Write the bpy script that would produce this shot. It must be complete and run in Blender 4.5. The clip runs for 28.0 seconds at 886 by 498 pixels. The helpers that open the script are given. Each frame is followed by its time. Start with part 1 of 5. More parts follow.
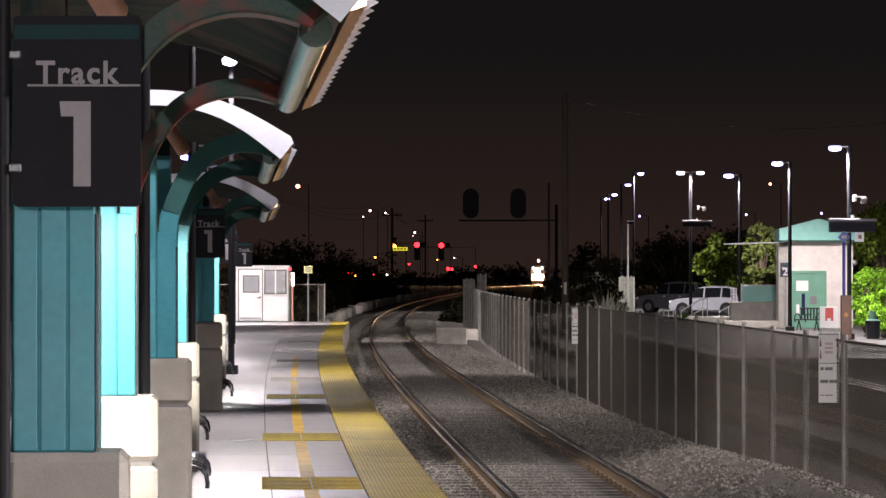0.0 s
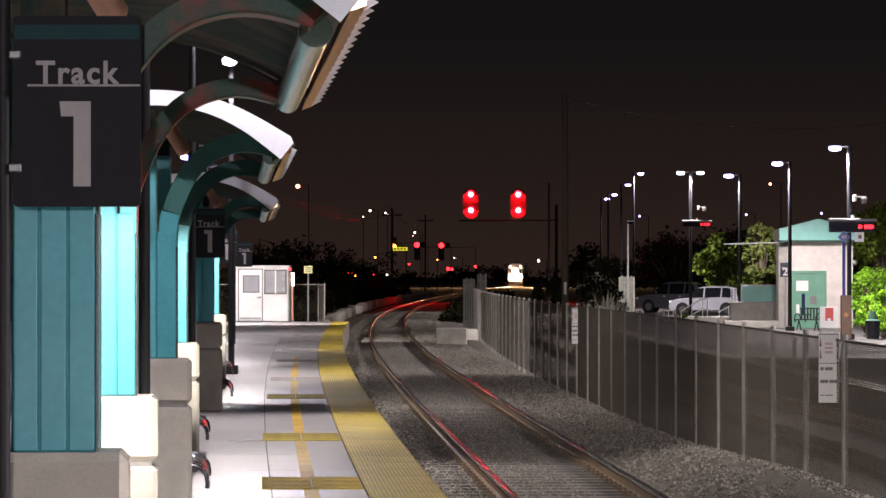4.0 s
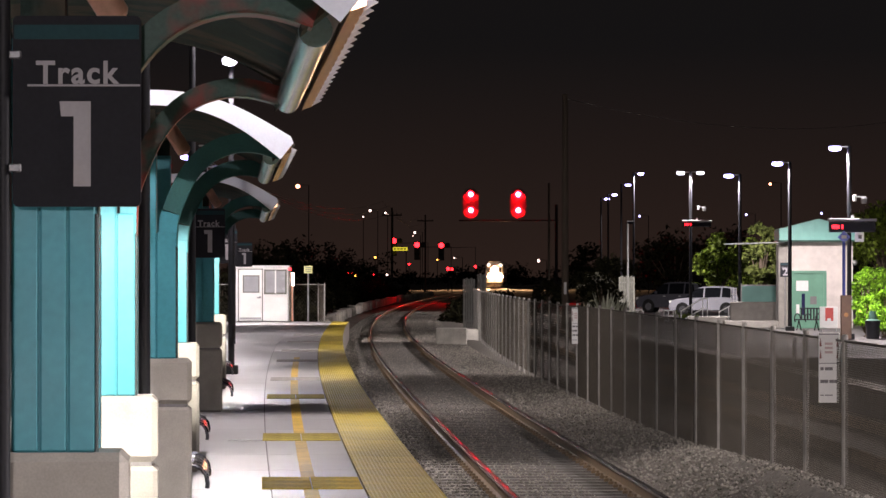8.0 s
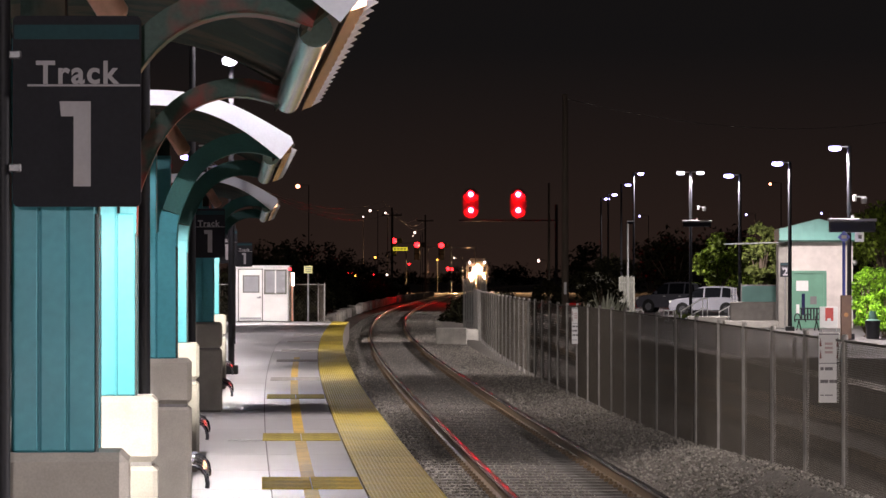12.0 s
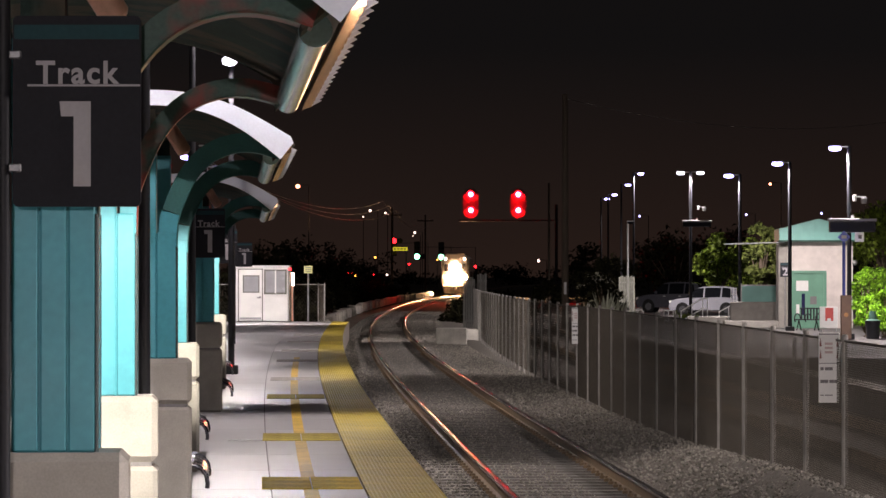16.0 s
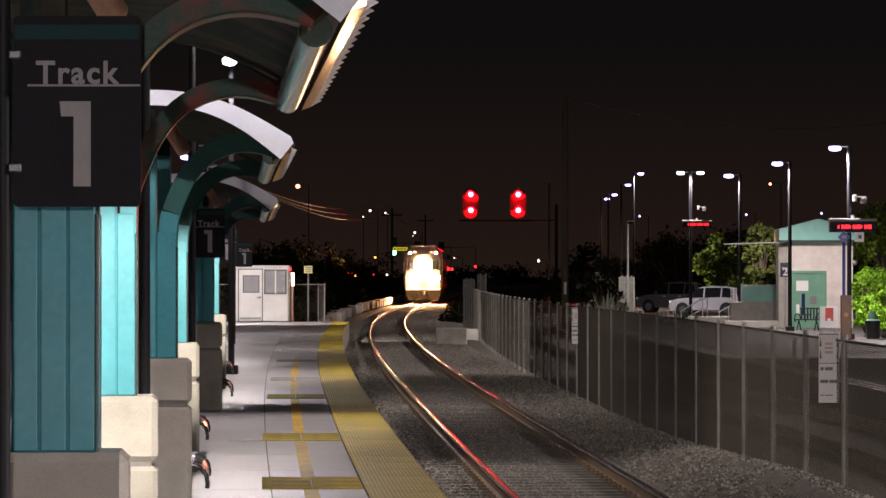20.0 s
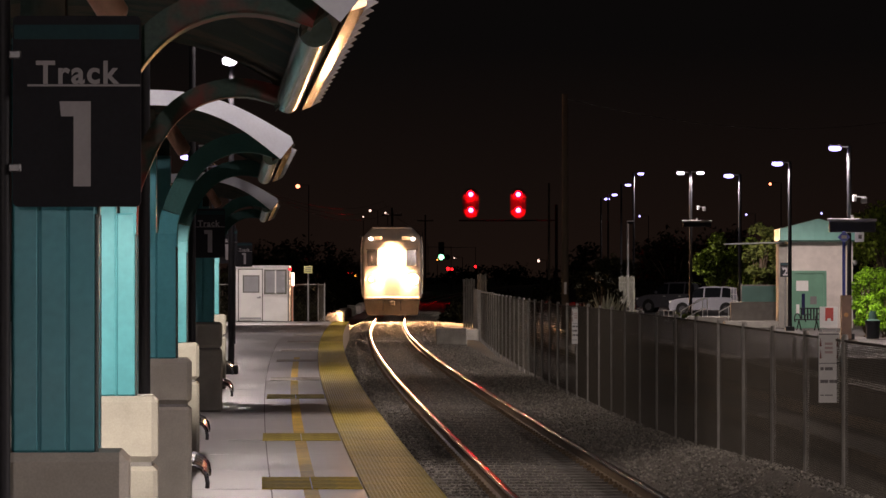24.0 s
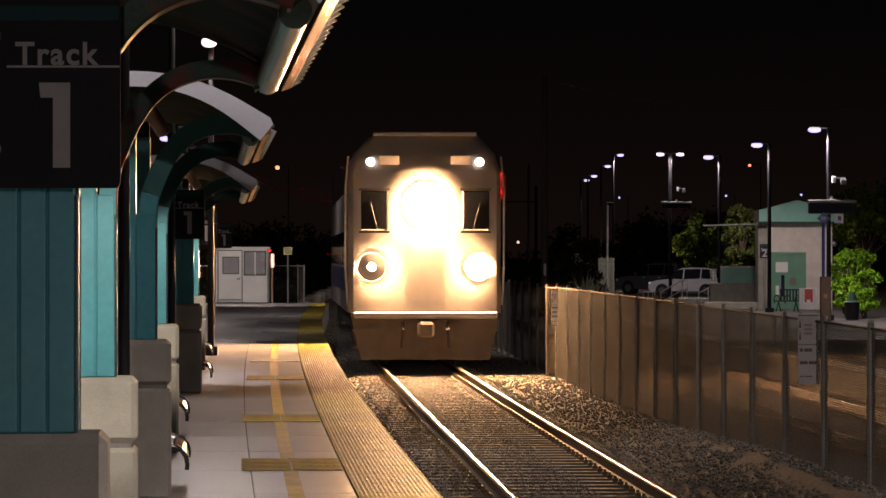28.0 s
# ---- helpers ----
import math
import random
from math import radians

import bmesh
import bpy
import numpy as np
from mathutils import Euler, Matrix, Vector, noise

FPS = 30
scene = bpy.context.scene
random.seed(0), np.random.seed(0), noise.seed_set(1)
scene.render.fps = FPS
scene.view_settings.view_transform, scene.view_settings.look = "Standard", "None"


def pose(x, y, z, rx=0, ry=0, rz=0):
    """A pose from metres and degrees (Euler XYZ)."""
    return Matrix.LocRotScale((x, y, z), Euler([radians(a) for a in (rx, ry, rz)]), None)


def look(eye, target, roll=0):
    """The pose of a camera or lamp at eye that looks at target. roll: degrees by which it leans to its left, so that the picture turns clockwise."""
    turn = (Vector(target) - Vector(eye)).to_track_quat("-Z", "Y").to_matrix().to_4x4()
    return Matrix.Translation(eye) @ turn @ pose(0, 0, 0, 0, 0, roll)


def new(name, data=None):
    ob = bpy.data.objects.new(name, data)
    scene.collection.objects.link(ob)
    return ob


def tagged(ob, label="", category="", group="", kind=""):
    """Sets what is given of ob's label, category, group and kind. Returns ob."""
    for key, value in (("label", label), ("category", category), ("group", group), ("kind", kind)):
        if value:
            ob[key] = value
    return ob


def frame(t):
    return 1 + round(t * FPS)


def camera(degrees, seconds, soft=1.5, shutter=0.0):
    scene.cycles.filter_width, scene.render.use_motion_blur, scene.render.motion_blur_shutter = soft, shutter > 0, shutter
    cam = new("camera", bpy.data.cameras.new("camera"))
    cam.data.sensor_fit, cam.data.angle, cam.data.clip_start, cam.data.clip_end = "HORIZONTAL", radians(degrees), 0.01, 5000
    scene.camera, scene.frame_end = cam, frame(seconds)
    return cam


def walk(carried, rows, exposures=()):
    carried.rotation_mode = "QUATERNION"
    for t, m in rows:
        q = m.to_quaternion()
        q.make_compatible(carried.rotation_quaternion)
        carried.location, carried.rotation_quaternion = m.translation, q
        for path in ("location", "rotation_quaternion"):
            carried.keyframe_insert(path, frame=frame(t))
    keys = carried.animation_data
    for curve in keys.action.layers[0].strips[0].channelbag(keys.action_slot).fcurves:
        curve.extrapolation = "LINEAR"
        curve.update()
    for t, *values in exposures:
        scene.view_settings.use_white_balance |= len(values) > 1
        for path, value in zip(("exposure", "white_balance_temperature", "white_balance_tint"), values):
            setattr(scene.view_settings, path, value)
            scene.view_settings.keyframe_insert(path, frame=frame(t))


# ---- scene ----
# ---- camera: a long lens on a tripod, nudged at the very end ----
F_LENS = 784 / math.tan(radians(6.6))
cam = camera(13.2, 28.0, soft=1.5)
EYE_Z = 1.75


def aim(right, down):
    """Camera pose, turned by small offsets of the long lens."""
    yaw = math.degrees(math.atan(right / F_LENS))
    tilt = math.degrees(math.atan((47 - down) / F_LENS))
    return pose(0, 0, EYE_Z, 90 + tilt, 0, -yaw)


walk(cam, [(0, aim(0, 0)), (26.8, aim(0, 0)), (26.9, aim(0, 0)), (27.0, aim(1.5, 3)), (27.1, aim(5, 8)), (27.2, aim(9, 20)),
           (27.3, aim(9.5, 26)), (27.4, aim(9.5, 32)), (27.5, aim(10, 33)), (27.6, aim(14, 31)), (27.7, aim(25, 32)),
           (27.8, aim(28, 32)), (27.9, aim(32, 32)), (28.0, aim(36, 33))],
     exposures=[(0, 0.40, 6800, 13), (8, 0.34, 6900, 14), (12, 0.25, 6950, 14), (17, -0.02, 7050, 14), (20, -0.25, 7150, 15), (24, -1.0, 7600, 17),
                (25, -1.22, 7600, 16), (26, -1.35, 7700, 16), (27, -1.6, 7700, 16), (28, -1.8, 7600, 16)])

# ---- night sky ----
world = bpy.data.worlds.new("night_sky")
scene.world = world
world.use_nodes = True
_wn = world.node_tree
_bg = _wn.nodes["Background"]
_tc = _wn.nodes.new("ShaderNodeTexCoord")
_sep = _wn.nodes.new("ShaderNodeSeparateXYZ")
_rmp = _wn.nodes.new("ShaderNodeValToRGB")
_rmp.color_ramp.elements[0].color = (0.0180, 0.0108, 0.0088, 1)
_rmp.color_ramp.elements[1].color = (0.0054, 0.0050, 0.0054, 1)
_rmp.color_ramp.elements[1].position = 0.06
_wn.links.new(_tc.outputs["Generated"], _sep.inputs[0])
_wn.links.new(_sep.outputs["Z"], _rmp.inputs[0])
_wn.links.new(_rmp.outputs[0], _bg.inputs[0])
_bg.inputs[1].default_value = 1.0


# ---- materials ----
def mat(name, col, rough=0.6, metal=0.0, var=0.15, scale=6.0, bump=0.0, fine=60.0, coat=0.0, island=False, obj=False, stain=0.0, stretch=None, spec=0.5, patch=None, even=1.0):
    """Procedural surface: colour varied at two scales, roughness varied, fine relief."""
    m = bpy.data.materials.new(name)
    m.use_nodes = True
    nt = m.node_tree
    b = nt.nodes["Principled BSDF"]
    b.inputs["Metallic"].default_value = metal
    b.inputs["Coat Weight"].default_value = coat
    b.inputs["Specular IOR Level"].default_value = spec
    tc = nt.nodes.new("ShaderNodeTexCoord")
    src = tc.outputs["Object"]
    if stretch:
        mp = nt.nodes.new("ShaderNodeMapping")
        mp.inputs["Scale"].default_value = stretch
        nt.links.new(src, mp.inputs[0])
        src = mp.outputs[0]
    n1 = nt.nodes.new("ShaderNodeTexNoise")
    n1.inputs["Scale"].default_value = scale
    n1.inputs["Detail"].default_value = 5
    n2 = nt.nodes.new("ShaderNodeTexNoise")
    n2.inputs["Scale"].default_value = fine
    n2.inputs["Detail"].default_value = 3
    for n in (n1, n2):
        nt.links.new(src, n.inputs["Vector"])
    mix = nt.nodes.new("ShaderNodeMath")
    mix.operation = "MULTIPLY_ADD"
    mix.inputs[1].default_value = 0.6
    nt.links.new(n1.outputs["Fac"], mix.inputs[0])
    add = nt.nodes.new("ShaderNodeMath")
    add.operation = "MULTIPLY"
    add.inputs[1].default_value = 0.4
    nt.links.new(n2.outputs["Fac"], add.inputs[0])
    nt.links.new(add.outputs[0], mix.inputs[2])
    fac = mix.outputs[0]
    if island or obj:
        g = nt.nodes.new("ShaderNodeNewGeometry" if island else "ShaderNodeObjectInfo")
        k = nt.nodes.new("ShaderNodeMath")
        k.operation = "MULTIPLY_ADD"
        k.inputs[1].default_value = 0.6 if island else 0.25
        sub = nt.nodes.new("ShaderNodeMath")
        sub.operation = "ADD"
        sub.inputs[1].default_value = -0.3 if island else -0.125
        nt.links.new(g.outputs["Random Per Island" if island else "Random"], k.inputs[0])
        nt.links.new(fac, k.inputs[2])
        nt.links.new(k.outputs[0], sub.inputs[0])
        fac = sub.outputs[0]
    r = nt.nodes.new("ShaderNodeValToRGB")
    lo = [max(0, c * (1 - 2.2 * var)) for c in col]
    hi = [min(1, c * (1 + 2.2 * var)) for c in col]
    r.color_ramp.elements[0].position, r.color_ramp.elements[1].position = 0.25, 0.75
    r.color_ramp.elements[0].color, r.color_ramp.elements[1].color = (*lo, 1), (*hi, 1)
    nt.links.new(fac, r.inputs[0])
    out = r.outputs[0]
    if stain:
        n3 = nt.nodes.new("ShaderNodeTexNoise")
        n3.inputs["Scale"].default_value = 1.3
        n3.inputs["Detail"].default_value = 8
        n3.inputs["Roughness"].default_value = 0.7
        nt.links.new(tc.outputs["Object"], n3.inputs["Vector"])
        sr = nt.nodes.new("ShaderNodeValToRGB")
        sr.color_ramp.elements[0].position, sr.color_ramp.elements[1].position = 0.42, 0.62
        sr.color_ramp.elements[0].color, sr.color_ramp.elements[1].color = (1 - stain, 1 - stain, 1 - stain, 1), (1, 1, 1, 1)
        nt.links.new(n3.outputs["Fac"], sr.inputs[0])
        mm = nt.nodes.new("ShaderNodeMix")
        mm.data_type, mm.blend_type = "RGBA", "MULTIPLY"
        mm.inputs[0].default_value = 1.0
        nt.links.new(out, mm.inputs[6])
        nt.links.new(sr.outputs[0], mm.inputs[7])
        out = mm.outputs[2]
    if patch:
        # worn patches that show another coat
        n4 = nt.nodes.new("ShaderNodeTexNoise")
        n4.inputs["Scale"].default_value = 2.6
        n4.inputs["Detail"].default_value = 4
        nt.links.new(tc.outputs["Object"], n4.inputs["Vector"])
        pr = nt.nodes.new("ShaderNodeValToRGB")
        pr.color_ramp.elements[0].position, pr.color_ramp.elements[1].position = 0.46, 0.56
        nt.links.new(n4.outputs["Fac"], pr.inputs[0])
        pm = nt.nodes.new("ShaderNodeMix")
        pm.data_type = "RGBA"
        pm.inputs[7].default_value = (*patch, 1)
        nt.links.new(pr.outputs[0], pm.inputs[0])
        nt.links.new(out, pm.inputs[6])
        out = pm.outputs[2]
    nt.links.new(out, b.inputs["Base Color"])
    rr = nt.nodes.new("ShaderNodeMapRange")
    rr.inputs["To Min"].default_value = max(0.03, rough - even * min(0.12, rough * 0.35))
    rr.inputs["To Max"].default_value = min(1, rough + even * min(0.12, rough * 0.35))
    nt.links.new(n1.outputs["Fac"], rr.inputs[0])
    nt.links.new(rr.outputs[0], b.inputs["Roughness"])
    if bump:
        bp = nt.nodes.new("ShaderNodeBump")
        bp.inputs["Strength"].default_value = min(1.0, bump * 20)
        bp.inputs["Distance"].default_value = bump
        nt.links.new(n2.outputs["Fac"], bp.inputs["Height"])
        nt.links.new(bp.outputs[0], b.inputs["Normal"])
    return m


def glow(name, col, strength):
    """A surface that gives off light: lit lamp faces, and a bar beside the booth."""
    m = bpy.data.materials.new(name)
    m.use_nodes = True
    b = m.node_tree.nodes["Principled BSDF"]
    b.inputs["Base Color"].default_value = (*[0.5 * c for c in col], 1)
    b.inputs["Emission Color"].default_value = (*col, 1)
    b.inputs["Emission Strength"].default_value = strength
    return m


M = dict(
    concrete=mat("platform_concrete", (0.41, 0.395, 0.40), 0.36, spec=1.0, even=0.3, var=0.07, scale=1.1, fine=90, obj=True, stain=0.04),
    oldconcrete=mat("old_platform_concrete", (0.10, 0.094, 0.09), 0.8, var=0.14, scale=1.2, fine=70, stain=0.15, spec=0.2),
    joint=mat("joint_dark", (0.16, 0.15, 0.15), 0.9, var=0.2),
    bareband=mat("bare_tactile_concrete", (0.37, 0.345, 0.32), 0.85, spec=0.15, var=0.12, scale=3, obj=True, stain=0.15),
    bandfresh=mat("tactile_band_yellow", (0.66, 0.46, 0.05), 0.75, spec=0.2, var=0.15, scale=4, obj=True, stain=0.2),
    yellow=mat("tactile_yellow", (0.54, 0.41, 0.06), 0.48, spec=0.9, var=0.12, scale=3, obj=True, stain=0.25),
    yellow_old=mat("worn_tactile_yellow", (0.52, 0.40, 0.08), 0.85, spec=0.2, var=0.2, scale=5, obj=True, stain=0.3),
    line=mat("line_paint", (0.70, 0.45, 0.08), 0.6, var=0.14, scale=9, stain=0.3),
    pier=mat("cast_concrete", (0.36, 0.335, 0.30), 0.7, var=0.12, scale=4, fine=120, bump=0.003, stain=0.2),
    teal=mat("teal_metal", (0.05, 0.27, 0.33), 0.45, metal=0.0, var=0.10, scale=2.0, fine=30, stain=0.14, spec=0.25),
    green=mat("dark_green_paint", (0.042, 0.085, 0.068), 0.5, var=0.14, scale=4, spec=0.12),
    # rib base is column teal darkened as shade; the red patches are wear
    ribpaint=mat("worn_shaded_rib_paint", (0.028, 0.060, 0.050), 0.5, var=0.2, scale=4, spec=0.15, patch=(0.15, 0.035, 0.028)),
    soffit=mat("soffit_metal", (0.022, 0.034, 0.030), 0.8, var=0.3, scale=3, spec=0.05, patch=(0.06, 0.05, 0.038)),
    # slight blue in the base stands for cool lamplight on white
    roofwhite=mat("lamp_tinted_fascia_white", (0.68, 0.72, 0.82), 0.45, var=0.05, scale=3),
    roofsheet=mat("ribbed_roof_metal", (0.70, 0.68, 0.65), 0.38, metal=0.1, var=0.08, scale=5),
    # column teal again, darkened because the ribs stand unlit
    ribshade=mat("shaded_teal_rib_paint", (0.030, 0.105, 0.102), 0.5, var=0.12, scale=4, spec=0.15),
    pinkprint=mat("faded_pink_print", (0.55, 0.42, 0.40), 0.6),
    darkred=mat("faded_dark_red_print", (0.22, 0.07, 0.06), 0.6),
    pipecap=mat("pipe_cap_paint", (0.16, 0.24, 0.23), 0.5),
    navyglass=mat("dark_navy_glass", (0.016, 0.016, 0.06), 0.2, var=0.1, spec=0.3),
    clampsteel=mat("dull_clamp_steel", (0.10, 0.10, 0.105), 0.4, metal=0.6, var=0.2),
    copper=mat("copper_fitting", (0.85, 0.48, 0.34), 0.33, metal=0.75, var=0.08, scale=6),
    # pane grey stands for the reflections on the booth glass
    greypane=mat("glass_with_grey_reflection", (0.30, 0.30, 0.31), 0.25, var=0.12, scale=3, spec=0.5),
    agave=mat("grey_green_spiky_leaf", (0.36, 0.37, 0.28), 0.6, var=0.25, scale=6, island=True),
    pipe=mat("eave_pipe_metal", (0.36, 0.44, 0.40), 0.24, metal=0.75, var=0.03, scale=1.5, fine=20),
    black=mat("black_paint", (0.013, 0.013, 0.016), 0.55, var=0.2, scale=8, spec=0.2),
    blackmetal=mat("black_bench_metal", (0.17, 0.17, 0.20), 0.27, metal=1.0, var=0.2, scale=10),
    signface=mat("sign_face", (0.017, 0.017, 0.021), 0.75, var=0.10, scale=5, spec=0.12),
    signtop=mat("sign_band", (0.012, 0.040, 0.046), 0.7, var=0.1, spec=0.15),
    signtext=mat("sign_lettering", (0.30, 0.285, 0.30), 0.6, var=0.06, spec=0.2),
    steel=mat("galvanised_steel", (0.36, 0.36, 0.36), 0.42, metal=0.8, var=0.12, scale=10),
    fencepost=mat("dull_fence_post", (0.36, 0.34, 0.31), 0.6, metal=0.25, var=0.15, scale=6, stain=0.2),
    wire=mat("chain_link_wire", (0.078, 0.068, 0.055), 0.85, metal=0.0, var=0.12, scale=5, spec=0.1),
    railhead=mat("rail_head_steel", (0.70, 0.65, 0.60), 0.26, metal=1.0, var=0.06, scale=3, stretch=(4, 0.3, 4)),
    railweb=mat("rusty_rail", (0.24, 0.17, 0.105), 0.6, metal=0.2, var=0.25, scale=9, bump=0.002),
    sleeper=mat("concrete_sleeper", (0.19, 0.175, 0.16), 0.8, var=0.15, scale=5, obj=True),
    ballast=mat("ballast_bed", (0.165, 0.146, 0.122), 0.9, var=0.35, scale=13, fine=28, bump=0.03),
    stone=mat("ballast_stone", (0.27, 0.248, 0.212), 0.9, var=0.22, scale=20, island=True),
    dirt=mat("dry_ground", (0.11, 0.092, 0.07), 0.95, var=0.3, scale=0.6, fine=9, bump=0.02),
    asphalt=mat("asphalt", (0.055, 0.054, 0.055), 0.85, var=0.2, scale=2, fine=60, bump=0.004),
    white=mat("white_siding", (0.78, 0.77, 0.74), 0.5, var=0.04, scale=2, stain=0.08),
    stucco=mat("pink_beige_stucco", (0.70, 0.63, 0.585), 0.85, var=0.06, scale=4, fine=160, bump=0.003, stain=0.12),
    roofteal=mat("standing_seam_teal", (0.22, 0.50, 0.44), 0.45, var=0.08, scale=2),
    doorgreen=mat("green_door_paint", (0.13, 0.30, 0.21), 0.45, var=0.08, scale=3),
    glass=mat("dark_glass", (0.008, 0.009, 0.011), 0.06, var=0.1, spec=0.08),
    paper=mat("white_board", (0.78, 0.77, 0.75), 0.6, var=0.05),
    red=mat("red_panel", (0.55, 0.05, 0.04), 0.5, var=0.1),
    blue=mat("blue_panel", (0.05, 0.07, 0.32), 0.45, var=0.1),
    bar=mat("grey_print", (0.18, 0.17, 0.17), 0.7, var=0.1),
    bark=mat("bark", (0.09, 0.065, 0.045), 0.9, var=0.3, scale=9, bump=0.01),
    leaf=mat("leaf_green", (0.105, 0.150, 0.018), 0.6, spec=0.15, var=0.35, scale=8, island=True),
    leafpale=mat("pale_olive_leaf", (0.095, 0.115, 0.03), 0.6, spec=0.15, var=0.3, scale=8, island=True),
    leafbright=mat("young_leaf_green", (0.15, 0.32, 0.02), 0.55, spec=0.2, var=0.3, scale=8, island=True),
    # leaf colour cut near black so the lamps leave these plants dim
    leafdark=mat("darkened_dry_foliage", (0.016, 0.015, 0.007), 0.95, spec=0.08, var=0.3, scale=8, island=True),
    carwhite=mat("white_car_paint", (0.33, 0.33, 0.37), 0.2, var=0.03, coat=0.8),
    cardark=mat("dark_car_paint", (0.07, 0.07, 0.085), 0.2, var=0.06, coat=0.8),
    rubber=mat("rubber", (0.02, 0.02, 0.02), 0.85, var=0.2, spec=0.1),
    trainbody=mat("train_silver_paint", (0.50, 0.48, 0.46), 0.35, var=0.05, scale=1.2, coat=0.3, stain=0.1),
    trainblue=mat("loco_blue_paint", (0.04, 0.07, 0.22), 0.35, var=0.06, coat=0.3),
    trim=mat("polished_trim", (0.40, 0.50, 0.52), 0.16, metal=0.9, var=0.05),
    blockpale=mat("pale_cast_concrete", (0.66, 0.63, 0.56), 0.8, var=0.14, scale=3, fine=25, stain=0.25, spec=0.15),
    slatgrey=mat("weathered_grey_slats", (0.24, 0.235, 0.215), 0.7, var=0.15, obj=True),
    # darker slat copy offsetting strong lamplight on one panel; also dark booth frames
    slatdark=mat("dark_olive_slats", (0.12, 0.12, 0.10), 0.75, var=0.2, obj=True),
    # base colour carries the orange reflection of the train's lights
    eavestrip=mat("orange_glint_eave_strip", (0.88, 0.50, 0.30), 0.25, metal=0.95, var=0.03, scale=2),
    target=mat("matt_dark_signal_target", (0.10, 0.095, 0.095), 0.9, var=0.15, spec=0.05),
    under=mat("underframe_grime", (0.05, 0.045, 0.04), 0.8, var=0.3, scale=5),
    wood=mat("utility_pole_wood", (0.10, 0.075, 0.055), 0.9, var=0.25, scale=3, stretch=(6, 6, 0.5)),
    brown=mat("brown_post", (0.16, 0.09, 0.06), 0.6, var=0.15),
    wall=mat("low_block_wall", (0.52, 0.48, 0.42), 0.85, var=0.2, scale=3, obj=True, stain=0.3),
    led=glow("led_white", (0.80, 0.76, 1.0), 9),
    ledblue=glow("led_cool", (0.40, 0.37, 1.0), 9),
    sodium=glow("sodium_lamp", (1.0, 0.28, 0.16), 9),
    # both train lenses also whiten the cab front, in place of glare
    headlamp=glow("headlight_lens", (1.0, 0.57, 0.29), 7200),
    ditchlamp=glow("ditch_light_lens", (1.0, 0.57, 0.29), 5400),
    classlamp=glow("marker_light_lens", (1.0, 0.86, 0.8), 90),
    redlamp=glow("red_signal_lens", (1.0, 0.005, 0.009), 1500),
    redsmall=glow("small_red_lens", (1.0, 0.014, 0.02), 8),
    ambersmall=glow("small_amber_lens", (1.0, 0.36, 0.06), 6),
    postglint=glow("warm_lit_post_glow", (1.0, 0.66, 0.58), 5),
    greensmall=glow("small_green_lens", (0.2, 1.0, 0.55), 10),
    whitesmall=glow("small_white_lamp", (1.0, 0.72, 0.66), 4),
    limesign=glow("lit_street_sign", (0.80, 0.70, 0.05), 0.8),
    reddot=glow("red_display", (1.0, 0.016, 0.03), 4),
)
# a rail head is polished evenly by the wheels
_rh = M["railhead"].node_tree
for _l in list(_rh.nodes["Principled BSDF"].inputs["Roughness"].links):
    _rh.links.remove(_l)
_rh.nodes["Principled BSDF"].inputs["Roughness"].default_value = 0.21


